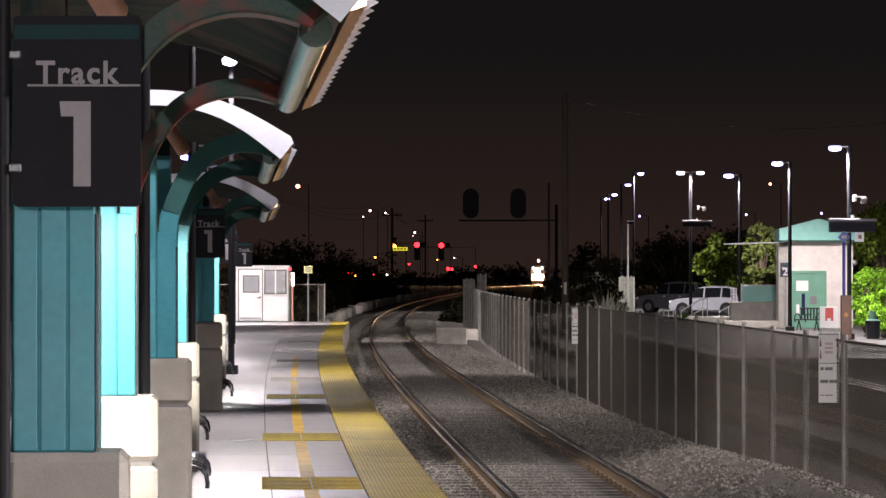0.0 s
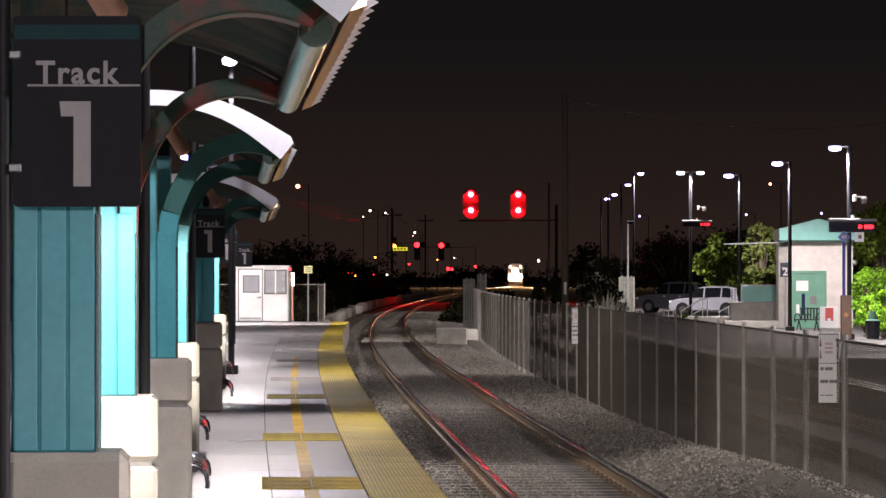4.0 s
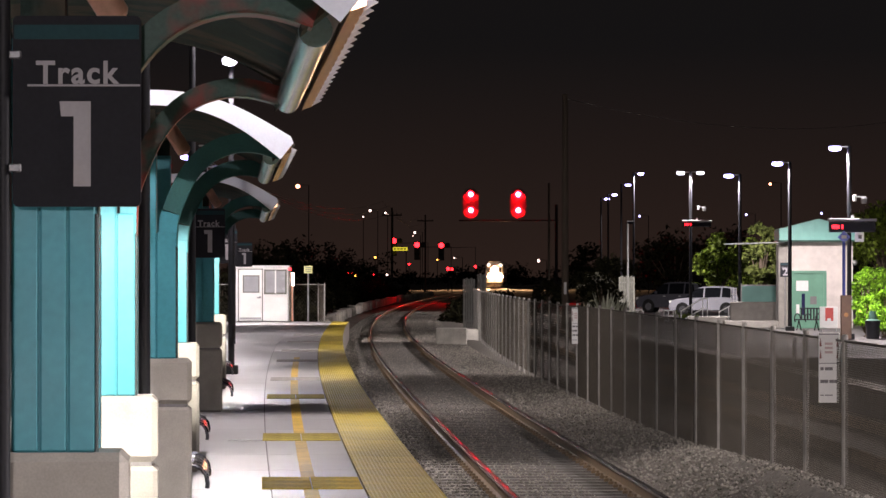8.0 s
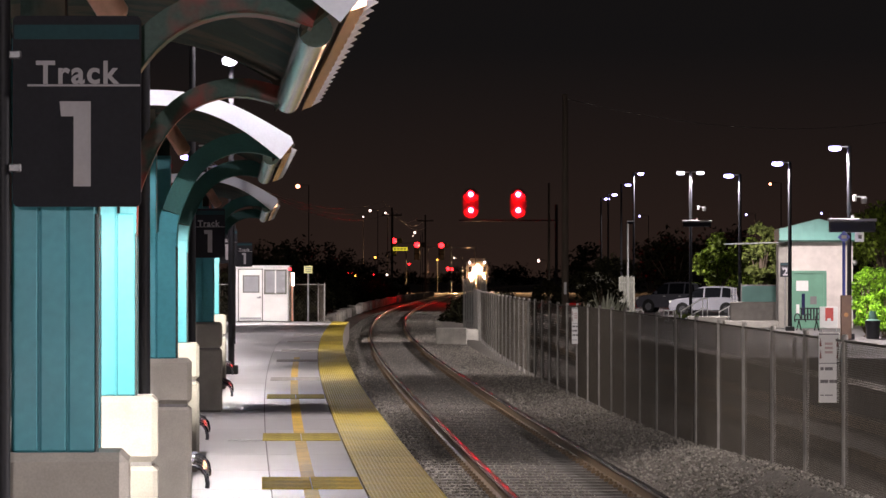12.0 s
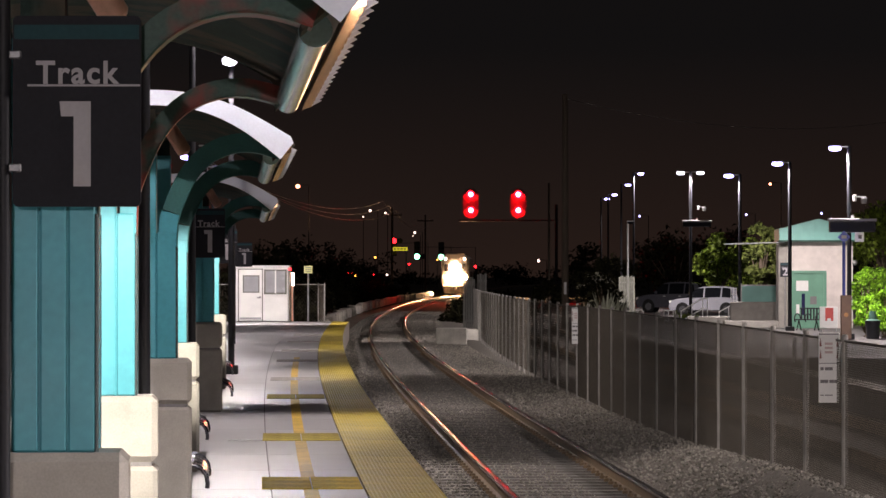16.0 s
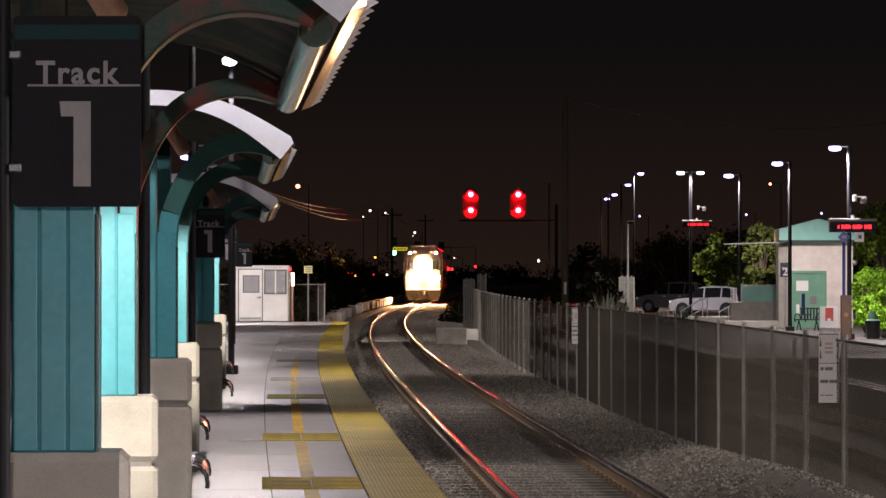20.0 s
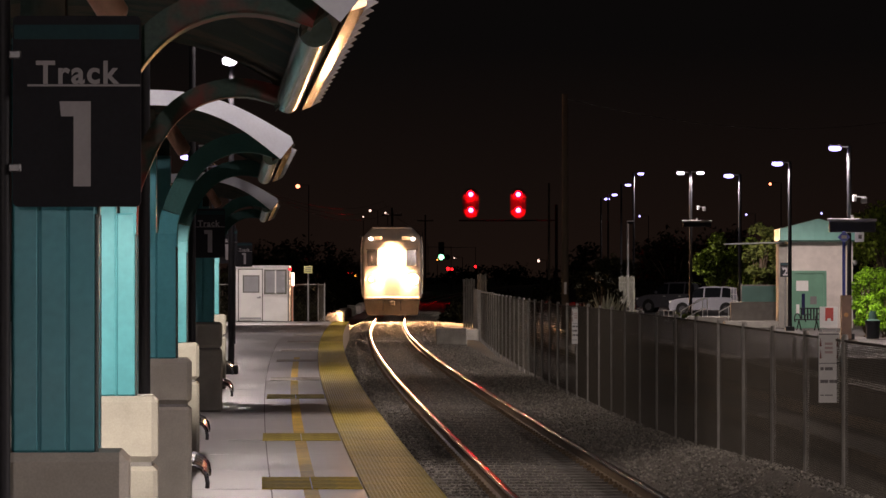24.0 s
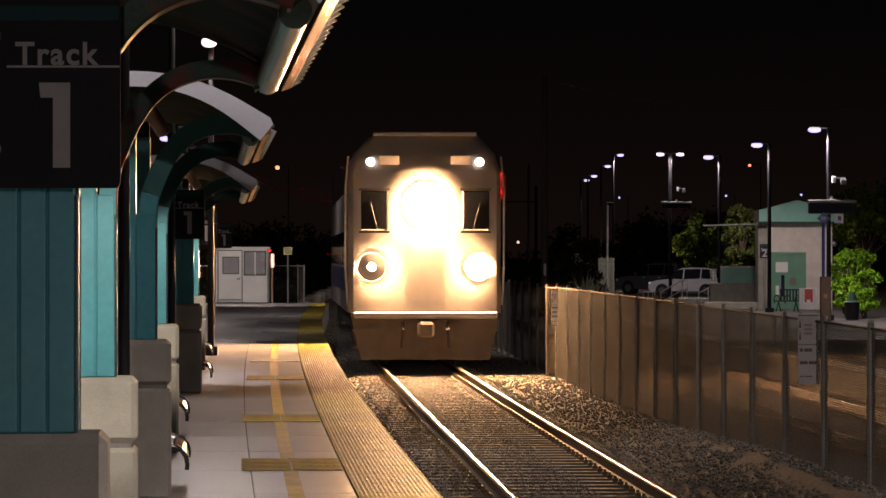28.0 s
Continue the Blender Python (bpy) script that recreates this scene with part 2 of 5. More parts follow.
# ---- mesh building ----
class Bag:
    """Vertices and faces of one mesh."""

    def __init__(self):
        self.v, self.f = [], []

    def add(self, vs, fs, m=None):
        o = len(self.v)
        self.v += [tuple(m @ Vector(p)) if m else tuple(p) for p in vs]
        self.f += [tuple(o + i for i in f) for f in fs]
        return self

    def box(self, x0, x1, y0, y1, z0, z1, c=0.0, m=None):
        if c <= 0:
            vs = [(x, y, z) for x in (x0, x1) for y in (y0, y1) for z in (z0, z1)]
            return self.add(vs, [(0, 1, 3, 2), (4, 6, 7, 5), (0, 4, 5, 1), (2, 3, 7, 6), (0, 2, 6, 4), (1, 5, 7, 3)], m)
        c = min(c, (x1 - x0) * 0.45, (y1 - y0) * 0.45, (z1 - z0) * 0.45)
        b = bmesh.new()
        vs = [(x, y, z) for x in (x0, x1) for y in (y0, y1) for z in (z0, z1)]
        bv = [b.verts.new(p) for p in vs]
        for f in [(0, 1, 3, 2), (4, 6, 7, 5), (0, 4, 5, 1), (2, 3, 7, 6), (0, 2, 6, 4), (1, 5, 7, 3)]:
            b.faces.new([bv[i] for i in f])
        bmesh.ops.bevel(b, geom=b.edges[:], offset=c, segments=1, affect="EDGES")
        b.verts.index_update()
        self.add([p.co.copy() for p in b.verts], [[p.index for p in f.verts] for f in b.faces], m)
        b.free()
        return self

    def tube(self, pts, r, n=10, cap=True, m=None):
        """A round bar along points; r is one radius or one for each point."""
        pts = [Vector(p) for p in pts]
        rs = r if isinstance(r, (list, tuple)) else [r] * len(pts)
        vs, fs = [], []
        d0 = (pts[1] - pts[0]).normalized()
        a = d0.orthogonal().normalized()
        for i, p in enumerate(pts):
            d = (pts[min(i + 1, len(pts) - 1)] - pts[max(i - 1, 0)]).normalized()
            a = (a - d * a.dot(d)).normalized()
            bb = d.cross(a)
            vs += [p + rs[i] * (math.cos(6.28318 * k / n) * a + math.sin(6.28318 * k / n) * bb) for k in range(n)]
        for i in range(len(pts) - 1):
            fs += [(i * n + k, i * n + (k + 1) % n, (i + 1) * n + (k + 1) % n, (i + 1) * n + k) for k in range(n)]
        if cap:
            fs += [tuple(reversed(range(n))), tuple(range((len(pts) - 1) * n, len(pts) * n))]
        return self.add(vs, fs, m)

    def prism(self, prof, a, b, axis="y", m=None):
        """A closed outline, pushed from a to b along an axis. Outline in (x,z) for y, (y,z) for x, (x,y) for z."""
        put = {"y": lambda p, t: (p[0], t, p[1]), "x": lambda p, t: (t, p[0], p[1]), "z": lambda p, t: (p[0], p[1], t)}[axis]
        n = len(prof)
        vs = [put(p, a) for p in prof] + [put(p, b) for p in prof]
        fs = [tuple(range(n)), tuple(range(2 * n - 1, n - 1, -1))] + [(i, n + i, n + (i + 1) % n, (i + 1) % n) for i in range(n)]
        return self.add(vs, fs, m)

    def sweep(self, prof, path, closed=True):
        """An outline (x,z) along plan points (x,y,z), kept upright."""
        n, vs, fs = len(prof), [], []
        for i, p in enumerate(path):
            q0, q1 = path[max(i - 1, 0)], path[min(i + 1, len(path) - 1)]
            d = Vector((q1[0] - q0[0], q1[1] - q0[1], 0)).normalized()
            s = Vector((d.y, -d.x, 0))
            vs += [Vector(p) + s * x + Vector((0, 0, z)) for x, z in prof]
        k = n if closed else n - 1
        for i in range(len(path) - 1):
            fs += [(i * n + j, i * n + (j + 1) % n, (i + 1) * n + (j + 1) % n, (i + 1) * n + j) for j in range(k)]
        if closed:
            fs += [tuple(range(n)), tuple(reversed(range((len(path) - 1) * n, len(path) * n)))]
        return self.add(vs, fs)

    def ring_tube(self, c, r0, r1, y0, y1, n=18):
        """An open pipe along y with a wall between two radii."""
        vs, fs = [], []
        for r, y in ((r0, y0), (r1, y0), (r1, y1), (r0, y1)):
            vs += [(c[0] + r * math.cos(6.28318 * k / n), y, c[1] + r * math.sin(6.28318 * k / n)) for k in range(n)]
        for q in range(4):
            o, e = q * n, (q + 1) % 4 * n
            fs += [(o + k, o + (k + 1) % n, e + (k + 1) % n, e + k) for k in range(n)]
        return self.add(vs, fs)

    def dome(self, c, r, way=(0, -1, 0), bulge=0.5, n=14, rings=4):
        """A bulging lens that faces a way."""
        w = Vector(way).normalized()
        a = w.orthogonal().normalized()
        bb = w.cross(a)
        vs = [Vector(c) + w * r * bulge]
        fs = []
        for i in range(1, rings + 1):
            t = i / rings * math.pi / 2
            vs += [Vector(c) + w * r * bulge * math.cos(t) + r * math.sin(t) * (math.cos(6.28318 * k / n) * a + math.sin(6.28318 * k / n) * bb) for k in range(n)]
        fs += [(0, 1 + k, 1 + (k + 1) % n) for k in range(n)]
        for i in range(rings - 1):
            o = 1 + i * n
            fs += [(o + k, o + n + k, o + n + (k + 1) % n, o + (k + 1) % n) for k in range(n)]
        fs.append(tuple(1 + (rings - 1) * n + k for k in reversed(range(n))))
        return self.add(vs, fs)

    def mesh(self, name, material, smooth=False):
        me = bpy.data.meshes.new(name)
        me.from_pydata(self.v, [], self.f)
        me.update()
        b = bmesh.new()
        b.from_mesh(me)
        bmesh.ops.recalc_face_normals(b, faces=b.faces[:])
        b.to_mesh(me)
        b.free()
        if smooth:
            me.shade_smooth()
            me.set_sharp_from_angle(angle=radians(35))
        me.materials.append(material)
        return me


def thing(name, label, category, m=None, group="", kind=""):
    ob = tagged(new(name), label, category, group, kind)
    ob.empty_display_size = 0.2
    if m:
        ob.matrix_basis = m
    return ob


def part(name, bag, material, parent, label="", smooth=False, m=None):
    ob = new(name, bag.mesh(name, material, smooth))
    ob.parent = parent
    if m:
        ob.matrix_basis = m
    if label:
        ob["label"] = label
    return ob


def solid(name, bag, material, label, category, kind="", group="", smooth=False):
    return tagged(new(name, bag.mesh(name, material, smooth)), label, category, group, kind)


def lettering(text, size, material, parent, m, name="lettering"):
    cu = bpy.data.curves.new(name, "FONT")
    cu.body, cu.size, cu.align_x, cu.extrude, cu.offset = text, size, "CENTER", 0.002, size * 0.024
    cu.space_character = 1.14
    tmp = new(name + "_tmp", cu)
    me = bpy.data.meshes.new_from_object(tmp.evaluated_get(bpy.context.evaluated_depsgraph_get()))
    bpy.data.objects.remove(tmp)
    me.materials.clear()
    me.materials.append(material)
    ob = new(name, me)
    ob.parent, ob.matrix_basis = parent, m
    return ob


def spot(name, at, to, watts, col, size=1.2, angle=150, blend=0.6):
    la = bpy.data.lights.new(name, "SPOT")
    la.energy, la.color, la.shadow_soft_size, la.spot_size, la.spot_blend = watts, col, size, radians(angle), blend
    ob = new(name, la)
    ob.matrix_basis = look(at, to)
    return ob


# ---- the plan: track, platform edge and fence lines ----
TRACK = (-817.94, 2335.884, -2409.824, 1028.16, -73.423, -39.684, 3.07)
EDGE = (1.4629, -5.6944, 1.6201)
RAIL_Z = -0.47
FENCE = [(22, 3.92), (28, 3.76), (34.5, 3.62), (40.6, 3.50), (46.7, 3.37), (52.8, 3.22), (58.9, 3.04), (65, 2.87), (71.1, 2.70), (80, 2.42), (92, 2.08), (115, 1.65), (140, 1.42), (172, 1.35)]


def track_x(y):
    return float(np.polyval(TRACK, y / 1000))


def edge_x(y):
    return float(np.polyval(EDGE, y / 100))


def fence_x(y):
    return float(np.interp(y, [p[0] for p in FENCE], [p[1] for p in FENCE]))


def offset(fn, y, d):
    """The point d metres to the side of a plan line at y."""
    s = (fn(y + 0.5) - fn(y - 0.5))
    n = math.hypot(1, s)
    return fn(y) + d / n, y - d * s / n


def heading(fn, y):
    return math.degrees(math.atan2(-(fn(y + 0.5) - fn(y - 0.5)), 1))


# ---- ground ----
g = Bag()
g.add([(-2500, -60, -0.8), (2500, -60, -0.8), (2500, 4800, -0.8), (-2500, 4800, -0.8)], [(0, 1, 2, 3)])
solid("ground", g, M["dirt"], "dark dry ground beside the railway at night", "ground", "structure")

ys = [-20 + 4 * i for i in range(36)] + [124 + 12 * i for i in range(73)]
prof = [(-2.3, -0.95), (-1.62, -0.74), (-1.35, -0.66), (1.5, -0.66), (3.2, -0.70), (3.9, -0.79)]
bed = Bag()
bed.sweep(prof, [(track_x(y), y, 0) for y in ys], closed=False)
solid("track_bed", bed, M["ballast"], "grey crushed stone ballast bed under the track", "ballast", "structure")
bed2 = Bag()
bed2.sweep([(-2.6, -0.79), (-1.9, -0.68), (1.9, -0.68), (2.3, -0.79)], [(fence_x(min(y, 170)) + 2.75 + max(0, y - 170) * 0.035, y, 0) for y in ys if y < 420], closed=False)
solid("track_bed_2", bed2, M["ballast"], "dark ballast bed beyond the fence", "ballast", "structure")


def heap_z(y):
    """Crest of the ballast heaped against the fence foot."""
    return float(np.interp(y, [20, 30, 38, 44, 50, 60, 75, 95], [-0.10, -0.14, -0.20, -0.33, -0.46, -0.56, -0.64, -0.655]))


hv, hf = [], []
hy = [20 + 1.5 * i for i in range(51)]
for i, y in enumerate(hy):
    d, h = fence_x(y) - 0.1, heap_z(y) + 0.02 * math.sin(y * 1.7)
    t = track_x(y) + 1.05
    hv += [(t, y, -0.662), (t + (d - t) * 0.45, y, -0.655 + (h + 0.655) * 0.55), (d - 0.15, y, h - 0.01), (d + 0.12, y, h), (d + 0.55, y, -0.80)]
    if i:
        o = 5 * i
        hf += [(o - 5 + k, o - 4 + k, o + 1 + k, o + k) for k in range(4)]
solid("ballast_heap", Bag().add(hv, hf), M["ballast"], "ballast heaped against the foot of the fence", "ballast", "structure", smooth=True)


def rail(side, lo=-20, hi=990, fn=track_x, head="railhead"):
    """One rail: rusty web and foot, and a head worn bright or left dull."""
    path = [(*offset(fn, y, side * 0.753), RAIL_Z) for y in ys if lo <= y <= hi]
    ob = thing("rail", "rusty steel rail with a bright worn head" if head == "railhead" else "rusty steel rail with a dull head", "rail", kind="structure")
    part("rail_web", Bag().sweep([(-0.075, -0.172), (0.075, -0.172), (0.075, -0.16), (0.012, -0.14), (0.012, -0.045), (-0.012, -0.045), (-0.012, -0.14), (-0.075, -0.16)], path), M["railweb"], ob)
    part("rail_head", Bag().sweep([(-0.012, -0.046), (-0.036, -0.038), (-0.037, -0.018), (-0.034, -0.009), (-0.028, -0.0035), (-0.018, -0.0008), (0.0, 0.0), (0.018, -0.0008), (0.028, -0.0035), (0.034, -0.009), (0.037, -0.018), (0.036, -0.038), (0.012, -0.046)], path), M[head], ob, smooth=True)
    return ob


rail(-1)
rail(1)


def track2_x(y):
    return fence_x(min(y, 170)) + 2.75 + max(0, y - 170) * 0.035


rail(-1, 10, 400, track2_x, "railweb")
rail(1, 10, 400, track2_x, "railweb")


# ---- platform 1 ----
def slab_bag(fn, d0, d1, y0, y1, z0, z1, step=4.0):
    """A slab with thickness that follows a plan line."""
    b = Bag()
    n = max(1, int(math.ceil((y1 - y0) / step)))
    path = [(fn(y0 + (y1 - y0) * i / n), y0 + (y1 - y0) * i / n, 0) for i in range(n + 1)]
    b.sweep([(d0, z0), (d1, z0), (d1, z1), (d0, z1)], path)
    return b


platform = thing("platform_1", "light grey concrete station platform with a yellow tactile edge", "platform", kind="structure")
part("platform_base", slab_bag(edge_x, -14, -0.03, -8, 146, -0.9, -0.02), M["joint"], platform)
part("platform_kerb", slab_bag(edge_x, -0.03, 0.0, -8, 146, -0.8, -0.012), M["pier"], platform)
Y_END = 145.6
BANDS = (32.3, 41.5, 55.4, 64.8, 131.0)

# ---- shelters along the platform ----
ROOF = [(-1.05, 2.86), (-0.80, 2.95), (-0.45, 3.01), (-0.17, 3.025), (0.03, 3.02), (0.2, 2.995), (0.35, 2.955), (0.48, 2.91), (0.61, 2.85), (0.72, 2.80), (0.81, 2.745), (0.885, 2.70)]
RIB = [(-0.02, 1.9), (0.015, 2.25), (0.055, 2.36), (0.11, 2.47), (0.17, 2.55), (0.24, 2.612), (0.31, 2.65), (0.41, 2.68), (0.51, 2.69), (0.62, 2.67), (0.73, 2.63)]

_fit = np.polyfit([p[0] for p in ROOF], [p[1] for p in ROOF], 5)
ROOF = [(float(u), float(np.polyval(_fit, u))) for u in np.linspace(-1.05, 0.885, 20)]


def thicken(curve, t):
    """A closed outline: the curve and a copy set t to its left."""
    out = []
    for i, p in enumerate(curve):
        a, b = curve[max(i - 1, 0)], curve[min(i + 1, len(curve) - 1)]
        d = Vector((b[0] - a[0], b[1] - a[1])).normalized()
        out.append((p[0] - d.y * t, p[1] + d.x * t))
    return list(curve) + out[::-1]


RIB_FOOT = [(0.006, 1.95), (0.006, 2.06), (0.010, 2.14), (0.020, 2.20)]
RIB = RIB_FOOT + [(u * 0.965 + 0.030, (z - 1.75) * 0.965 + 1.75) for u, z in RIB[1:]]


def smooth_line(pts, n):
    """The same line with n evenly spaced points, rounded between the given ones."""
    t = np.concatenate([[0], np.cumsum([math.dist(p, q) for p, q in zip(pts[:-1], pts[1:])])])
    q = np.linspace(0, t[-1], n)
    u, z = (np.interp(q, t, [p[k] for p in pts]) for k in (0, 1))
    for _ in range(3):
        u[1:-1], z[1:-1] = (u[:-2] + 2 * u[1:-1] + u[2:]) / 4, (z[:-2] + 2 * z[1:-1] + z[2:]) / 4
    return [(float(a), float(b)) for a, b in zip(u, z)]


RIB = smooth_line(RIB, 26)


def column(sh, y, ribmat, panels, w=0.288, dep=0.3):
    """A concrete pier with a clad column on it, whose track side bends over into the roof rib."""
    pier = part("pier", Bag().box(-w - 0.12, 0.11, y - 0.06, y + dep + 0.06, 0.0, 0.80, 0.022), M["pier"], sh, "grey cast concrete pier with chamfered edges")
    part("pier_core", Bag().box(-w - 0.09, 0.08, y - 0.03, y + dep + 0.03, 0.8, 0.822), M["joint"], pier)
    part("pier_cap", Bag().box(-w - 0.12, 0.11, y - 0.06, y + dep + 0.06, 0.822, 1.15, 0.03), M["pier"], pier)
    col = part("column", Bag().box(-w + 0.006, -0.006, y + 0.006, y + dep - 0.006, 1.15, 2.06).box(-w + 0.006, -w / panels, y + 0.006, y + dep - 0.006, 2.06, 2.82 if panels == 2 else 2.57), M["teal"], sh, "teal ribbed metal column")
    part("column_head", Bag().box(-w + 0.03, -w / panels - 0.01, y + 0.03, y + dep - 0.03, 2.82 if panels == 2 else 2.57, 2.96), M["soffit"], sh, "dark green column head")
    for k in range(panels):
        x0, top = -w + k * w / panels, (2.80 if panels == 2 else 2.56) if k + 1 < panels else 2.06
        part("cladding_panel", Bag().box(x0 + 0.0025, x0 + w / panels - 0.0025, y - 0.008, y + 0.006, 1.152, top, 0.006), M["teal"], col)
    for k in range(2):
        part("cladding_panel", Bag().box(-0.006, 0.006, y + k * dep / 2 + 0.0025, y + (k + 1) * dep / 2 - 0.0025, 1.152, 1.95, 0.004), M["teal"], col)
    for yy in (y, y + dep):
        part("corner_trim", Bag().tube([(0.002, yy, 1.152), (0.002, yy, 1.96)], 0.0075, 10), M["trim"], col, smooth=True)
    # foot keeps the lit teal; the rib above is its shaded copy
    part("rib_foot", Bag().prism(thicken(RIB[:6], w / panels - 0.01), y, y + dep), M["teal"], sh, smooth=True)
    rib = part("arch_rib", Bag().prism(thicken(RIB[5:], w / panels - 0.01), y, y + dep), ribmat, sh, "curved teal steel rib, darkened as if unlit, that grows out of the column", smooth=True)
    part("rib_edge", Bag().tube([(u + 0.001, y, z - 0.001) for u, z in RIB], 0.005, 6), ribmat, rib, smooth=True)
    part("back_rib", Bag().prism(thicken([(-w + 0.02 - a * 0.9, b) for a, b in RIB], -0.10), y + 0.1, y + 0.2), M["green"], sh, smooth=True)
    part("rib_bracket", Bag().prism([(0.70, 2.585), (0.79, 2.66), (0.86, 2.70), (0.80, 2.76), (0.68, 2.72)], y + 0.02, y + dep + 0.1), M["soffit"], sh, "dark bracket holding the eave pipe")
    return pier


def shelter(x, y, turn, length, du=0.0, ribmat="ribshade"):
    sh = thing("platform_shelter", "teal metal platform shelter with curved canopy on concrete piers", "shelter", pose(x, y, 0, 0, 0, turn), "shelters along the platform")
    for yy in (0.0, length):
        column(sh, yy, M[ribmat], 3 if ribmat == "ribpaint" else 2)
    y0, y1 = -0.75, length + 0.55
    roof_line = [(a + du * max(0.0, min(1.0, a + 0.2)), b) for a, b in ROOF]
    n = int((y1 - y0) / 0.38)
    # ribbed roof sheet, one wave after another along the canopy
    vs, fs = [], []
    wave = []
    for i in range(n):
        a = y0 + (y1 - y0) * i / n
        s = (y1 - y0) / n
        wave += [(a, 0.0), (a + 0.46 * s, 0.022), (a + 0.54 * s, 0.022), (a + 0.96 * s, 0.0)]
    prof_r = roof_line
    for yy, h in wave:
        for j, (u, z) in enumerate(prof_r):
            a, b = prof_r[max(j - 1, 0)], prof_r[min(j + 1, len(prof_r) - 1)]
            d = Vector((b[0] - a[0], b[1] - a[1])).normalized()
            vs.append((u - d.y * (h + 0.004), yy, z + d.x * (h + 0.004)))
    k = len(prof_r)
    for i in range(len(wave) - 1):
        fs += [(i * k + j, i * k + j + 1, (i + 1) * k + j + 1, (i + 1) * k + j) for j in range(k - 1)]
    roof = part("roof_sheet", Bag().add(vs, fs), M["roofsheet"], sh, "ribbed metal roof sheet with toothed eave")
    for i in range(n):
        a = y0 + (y1 - y0) * (i + 0.30) / n
        part("eave_tooth", Bag().prism([(0.886 + du, 2.660), (0.934 + du, 2.638), (0.886 + du, 2.612)], a, a + 0.05), M["roofwhite"], roof)
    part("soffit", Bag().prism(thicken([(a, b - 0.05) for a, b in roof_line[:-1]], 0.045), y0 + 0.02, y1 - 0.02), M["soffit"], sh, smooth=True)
    for yy, low in ((y0 - 0.022, 0.078), (y1 - 0.008, 0.035)):
        upper = [(a, b + 0.03) for a, b in roof_line] + [(0.905 + du, 2.685)]
        under = [(a - 0.08 * max(0.0, a / 0.885) ** 1.6, b - low - (0.06 if low > 0.05 else 0.0) * max(0.0, a / 0.885) ** 1.6) for a, b in roof_line]
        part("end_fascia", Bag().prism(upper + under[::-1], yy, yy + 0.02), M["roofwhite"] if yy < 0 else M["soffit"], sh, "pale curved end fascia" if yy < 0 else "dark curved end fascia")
    part("eave_strip", Bag().prism([(0.838 + du, 2.600), (0.890 + du, 2.618), (0.893 + du, 2.70), (0.865 + du, 2.70)], y0, y1), M["eavestrip"], sh, "polished metal eave strip tinted with an orange reflection")
    part("eave_pipe", Bag().tube([(0.765 + du, 0.85, 2.64), (0.765 + du, y1 - 0.15, 2.64)], 0.062, 18), M["pipe"], sh, "round metal eave pipe", smooth=True)
    part("pipe_cap", Bag().tube([(0.765 + du, 0.835, 2.64), (0.765 + du, 0.849, 2.64)], 0.063, 18), M["pipecap"], sh, "painted pipe end cap")
    part("back_pipe", Bag().tube([(-0.93, y0 + 0.35, 2.72), (-0.93, y1 - 0.15, 2.72)], 0.062, 14), M["pipe"], sh, smooth=True)
    # a short light fitting behind the near column
    fl = part("floodlight", Bag().tube([(-0.070, 0.42, 2.856), (-0.064, 0.425, 2.847), (0.050, 0.50, 2.668), (0.055, 0.505, 2.66)], [0.03, 0.055, 0.055, 0.045], 18), M["copper"], sh, "short cylindrical copper light fitting", smooth=True)
    part("bracket", Bag().tube([(-0.03, 0.45, 2.80), (-0.03, 0.45, 2.97)], 0.012, 8), M["black"], fl)
    m = sh.matrix_basis
    spot("shelter_light", m @ Vector((0.05, length - 3.0, 2.72)), m @ Vector((0.02, length, 1.36)), 1500, (1.0, 0.98, 0.90), 0.08, 30, 0.6)
    return sh


SHELTERS = [(-1.178, 13.0, 3.33, 6.1, 0.0, "ribpaint"), (-1.93, 27.7, 3.15, 6.5, -0.07), (-2.948, 49.2, 2.95, 10.0, -0.08)]
for row in SHELTERS:
    shelter(*row)


# ---- benches with rolled front edges beside the piers ----
def bench(x, y, turn, ln=1.8):
    """x: the front of the rolled seat edge."""
    b = thing("platform_bench", "black slatted metal bench with rolled front edge", "bench", pose(x, y, 0, 0, 0, turn), "benches on the platform")
    prof = [(-0.46, 0.38), (-0.36, 0.36), (-0.26, 0.355), (-0.17, 0.36), (-0.10, 0.35), (-0.045, 0.325), (-0.012, 0.28), (0.0, 0.22), (-0.004, 0.18)]
    for i, (a, c) in enumerate(zip(prof[:-1], prof[1:])):
        d = Vector((c[0] - a[0], c[1] - a[1]))
        n = Vector((-d.y, d.x)).normalized() * 0.012
        q = [(a[0] + d.x * 0.08, a[1] + d.y * 0.08), (c[0] - d.x * 0.08, c[1] - d.y * 0.08)]
        part("seat_slat", Bag().prism([q[0], q[1], (q[1][0] - n.x, q[1][1] - n.y), (q[0][0] - n.x, q[0][1] - n.y)], 0.03, ln), M["blackmetal"], b)
    for yy in (0.0, ln):
        part("end_hoop", Bag().tube([(p[0], yy, p[1]) for p in prof], 0.017, 8), M["blackmetal"], b, "curved black end bar", smooth=True)
        part("leg", Bag().tube([(-0.30, yy + 0.1, 0.0), (-0.28, yy + 0.1, 0.355)], 0.022, 8), M["blackmetal"], b, smooth=True)
    return b


for x, y, t in ((-1.735, 28.25, 3.1), (-2.25, 36.6, 3.1), (-2.74, 49.75, 2.9), (-3.33, 60.6, 2.8)):
    bench(x, y, t)


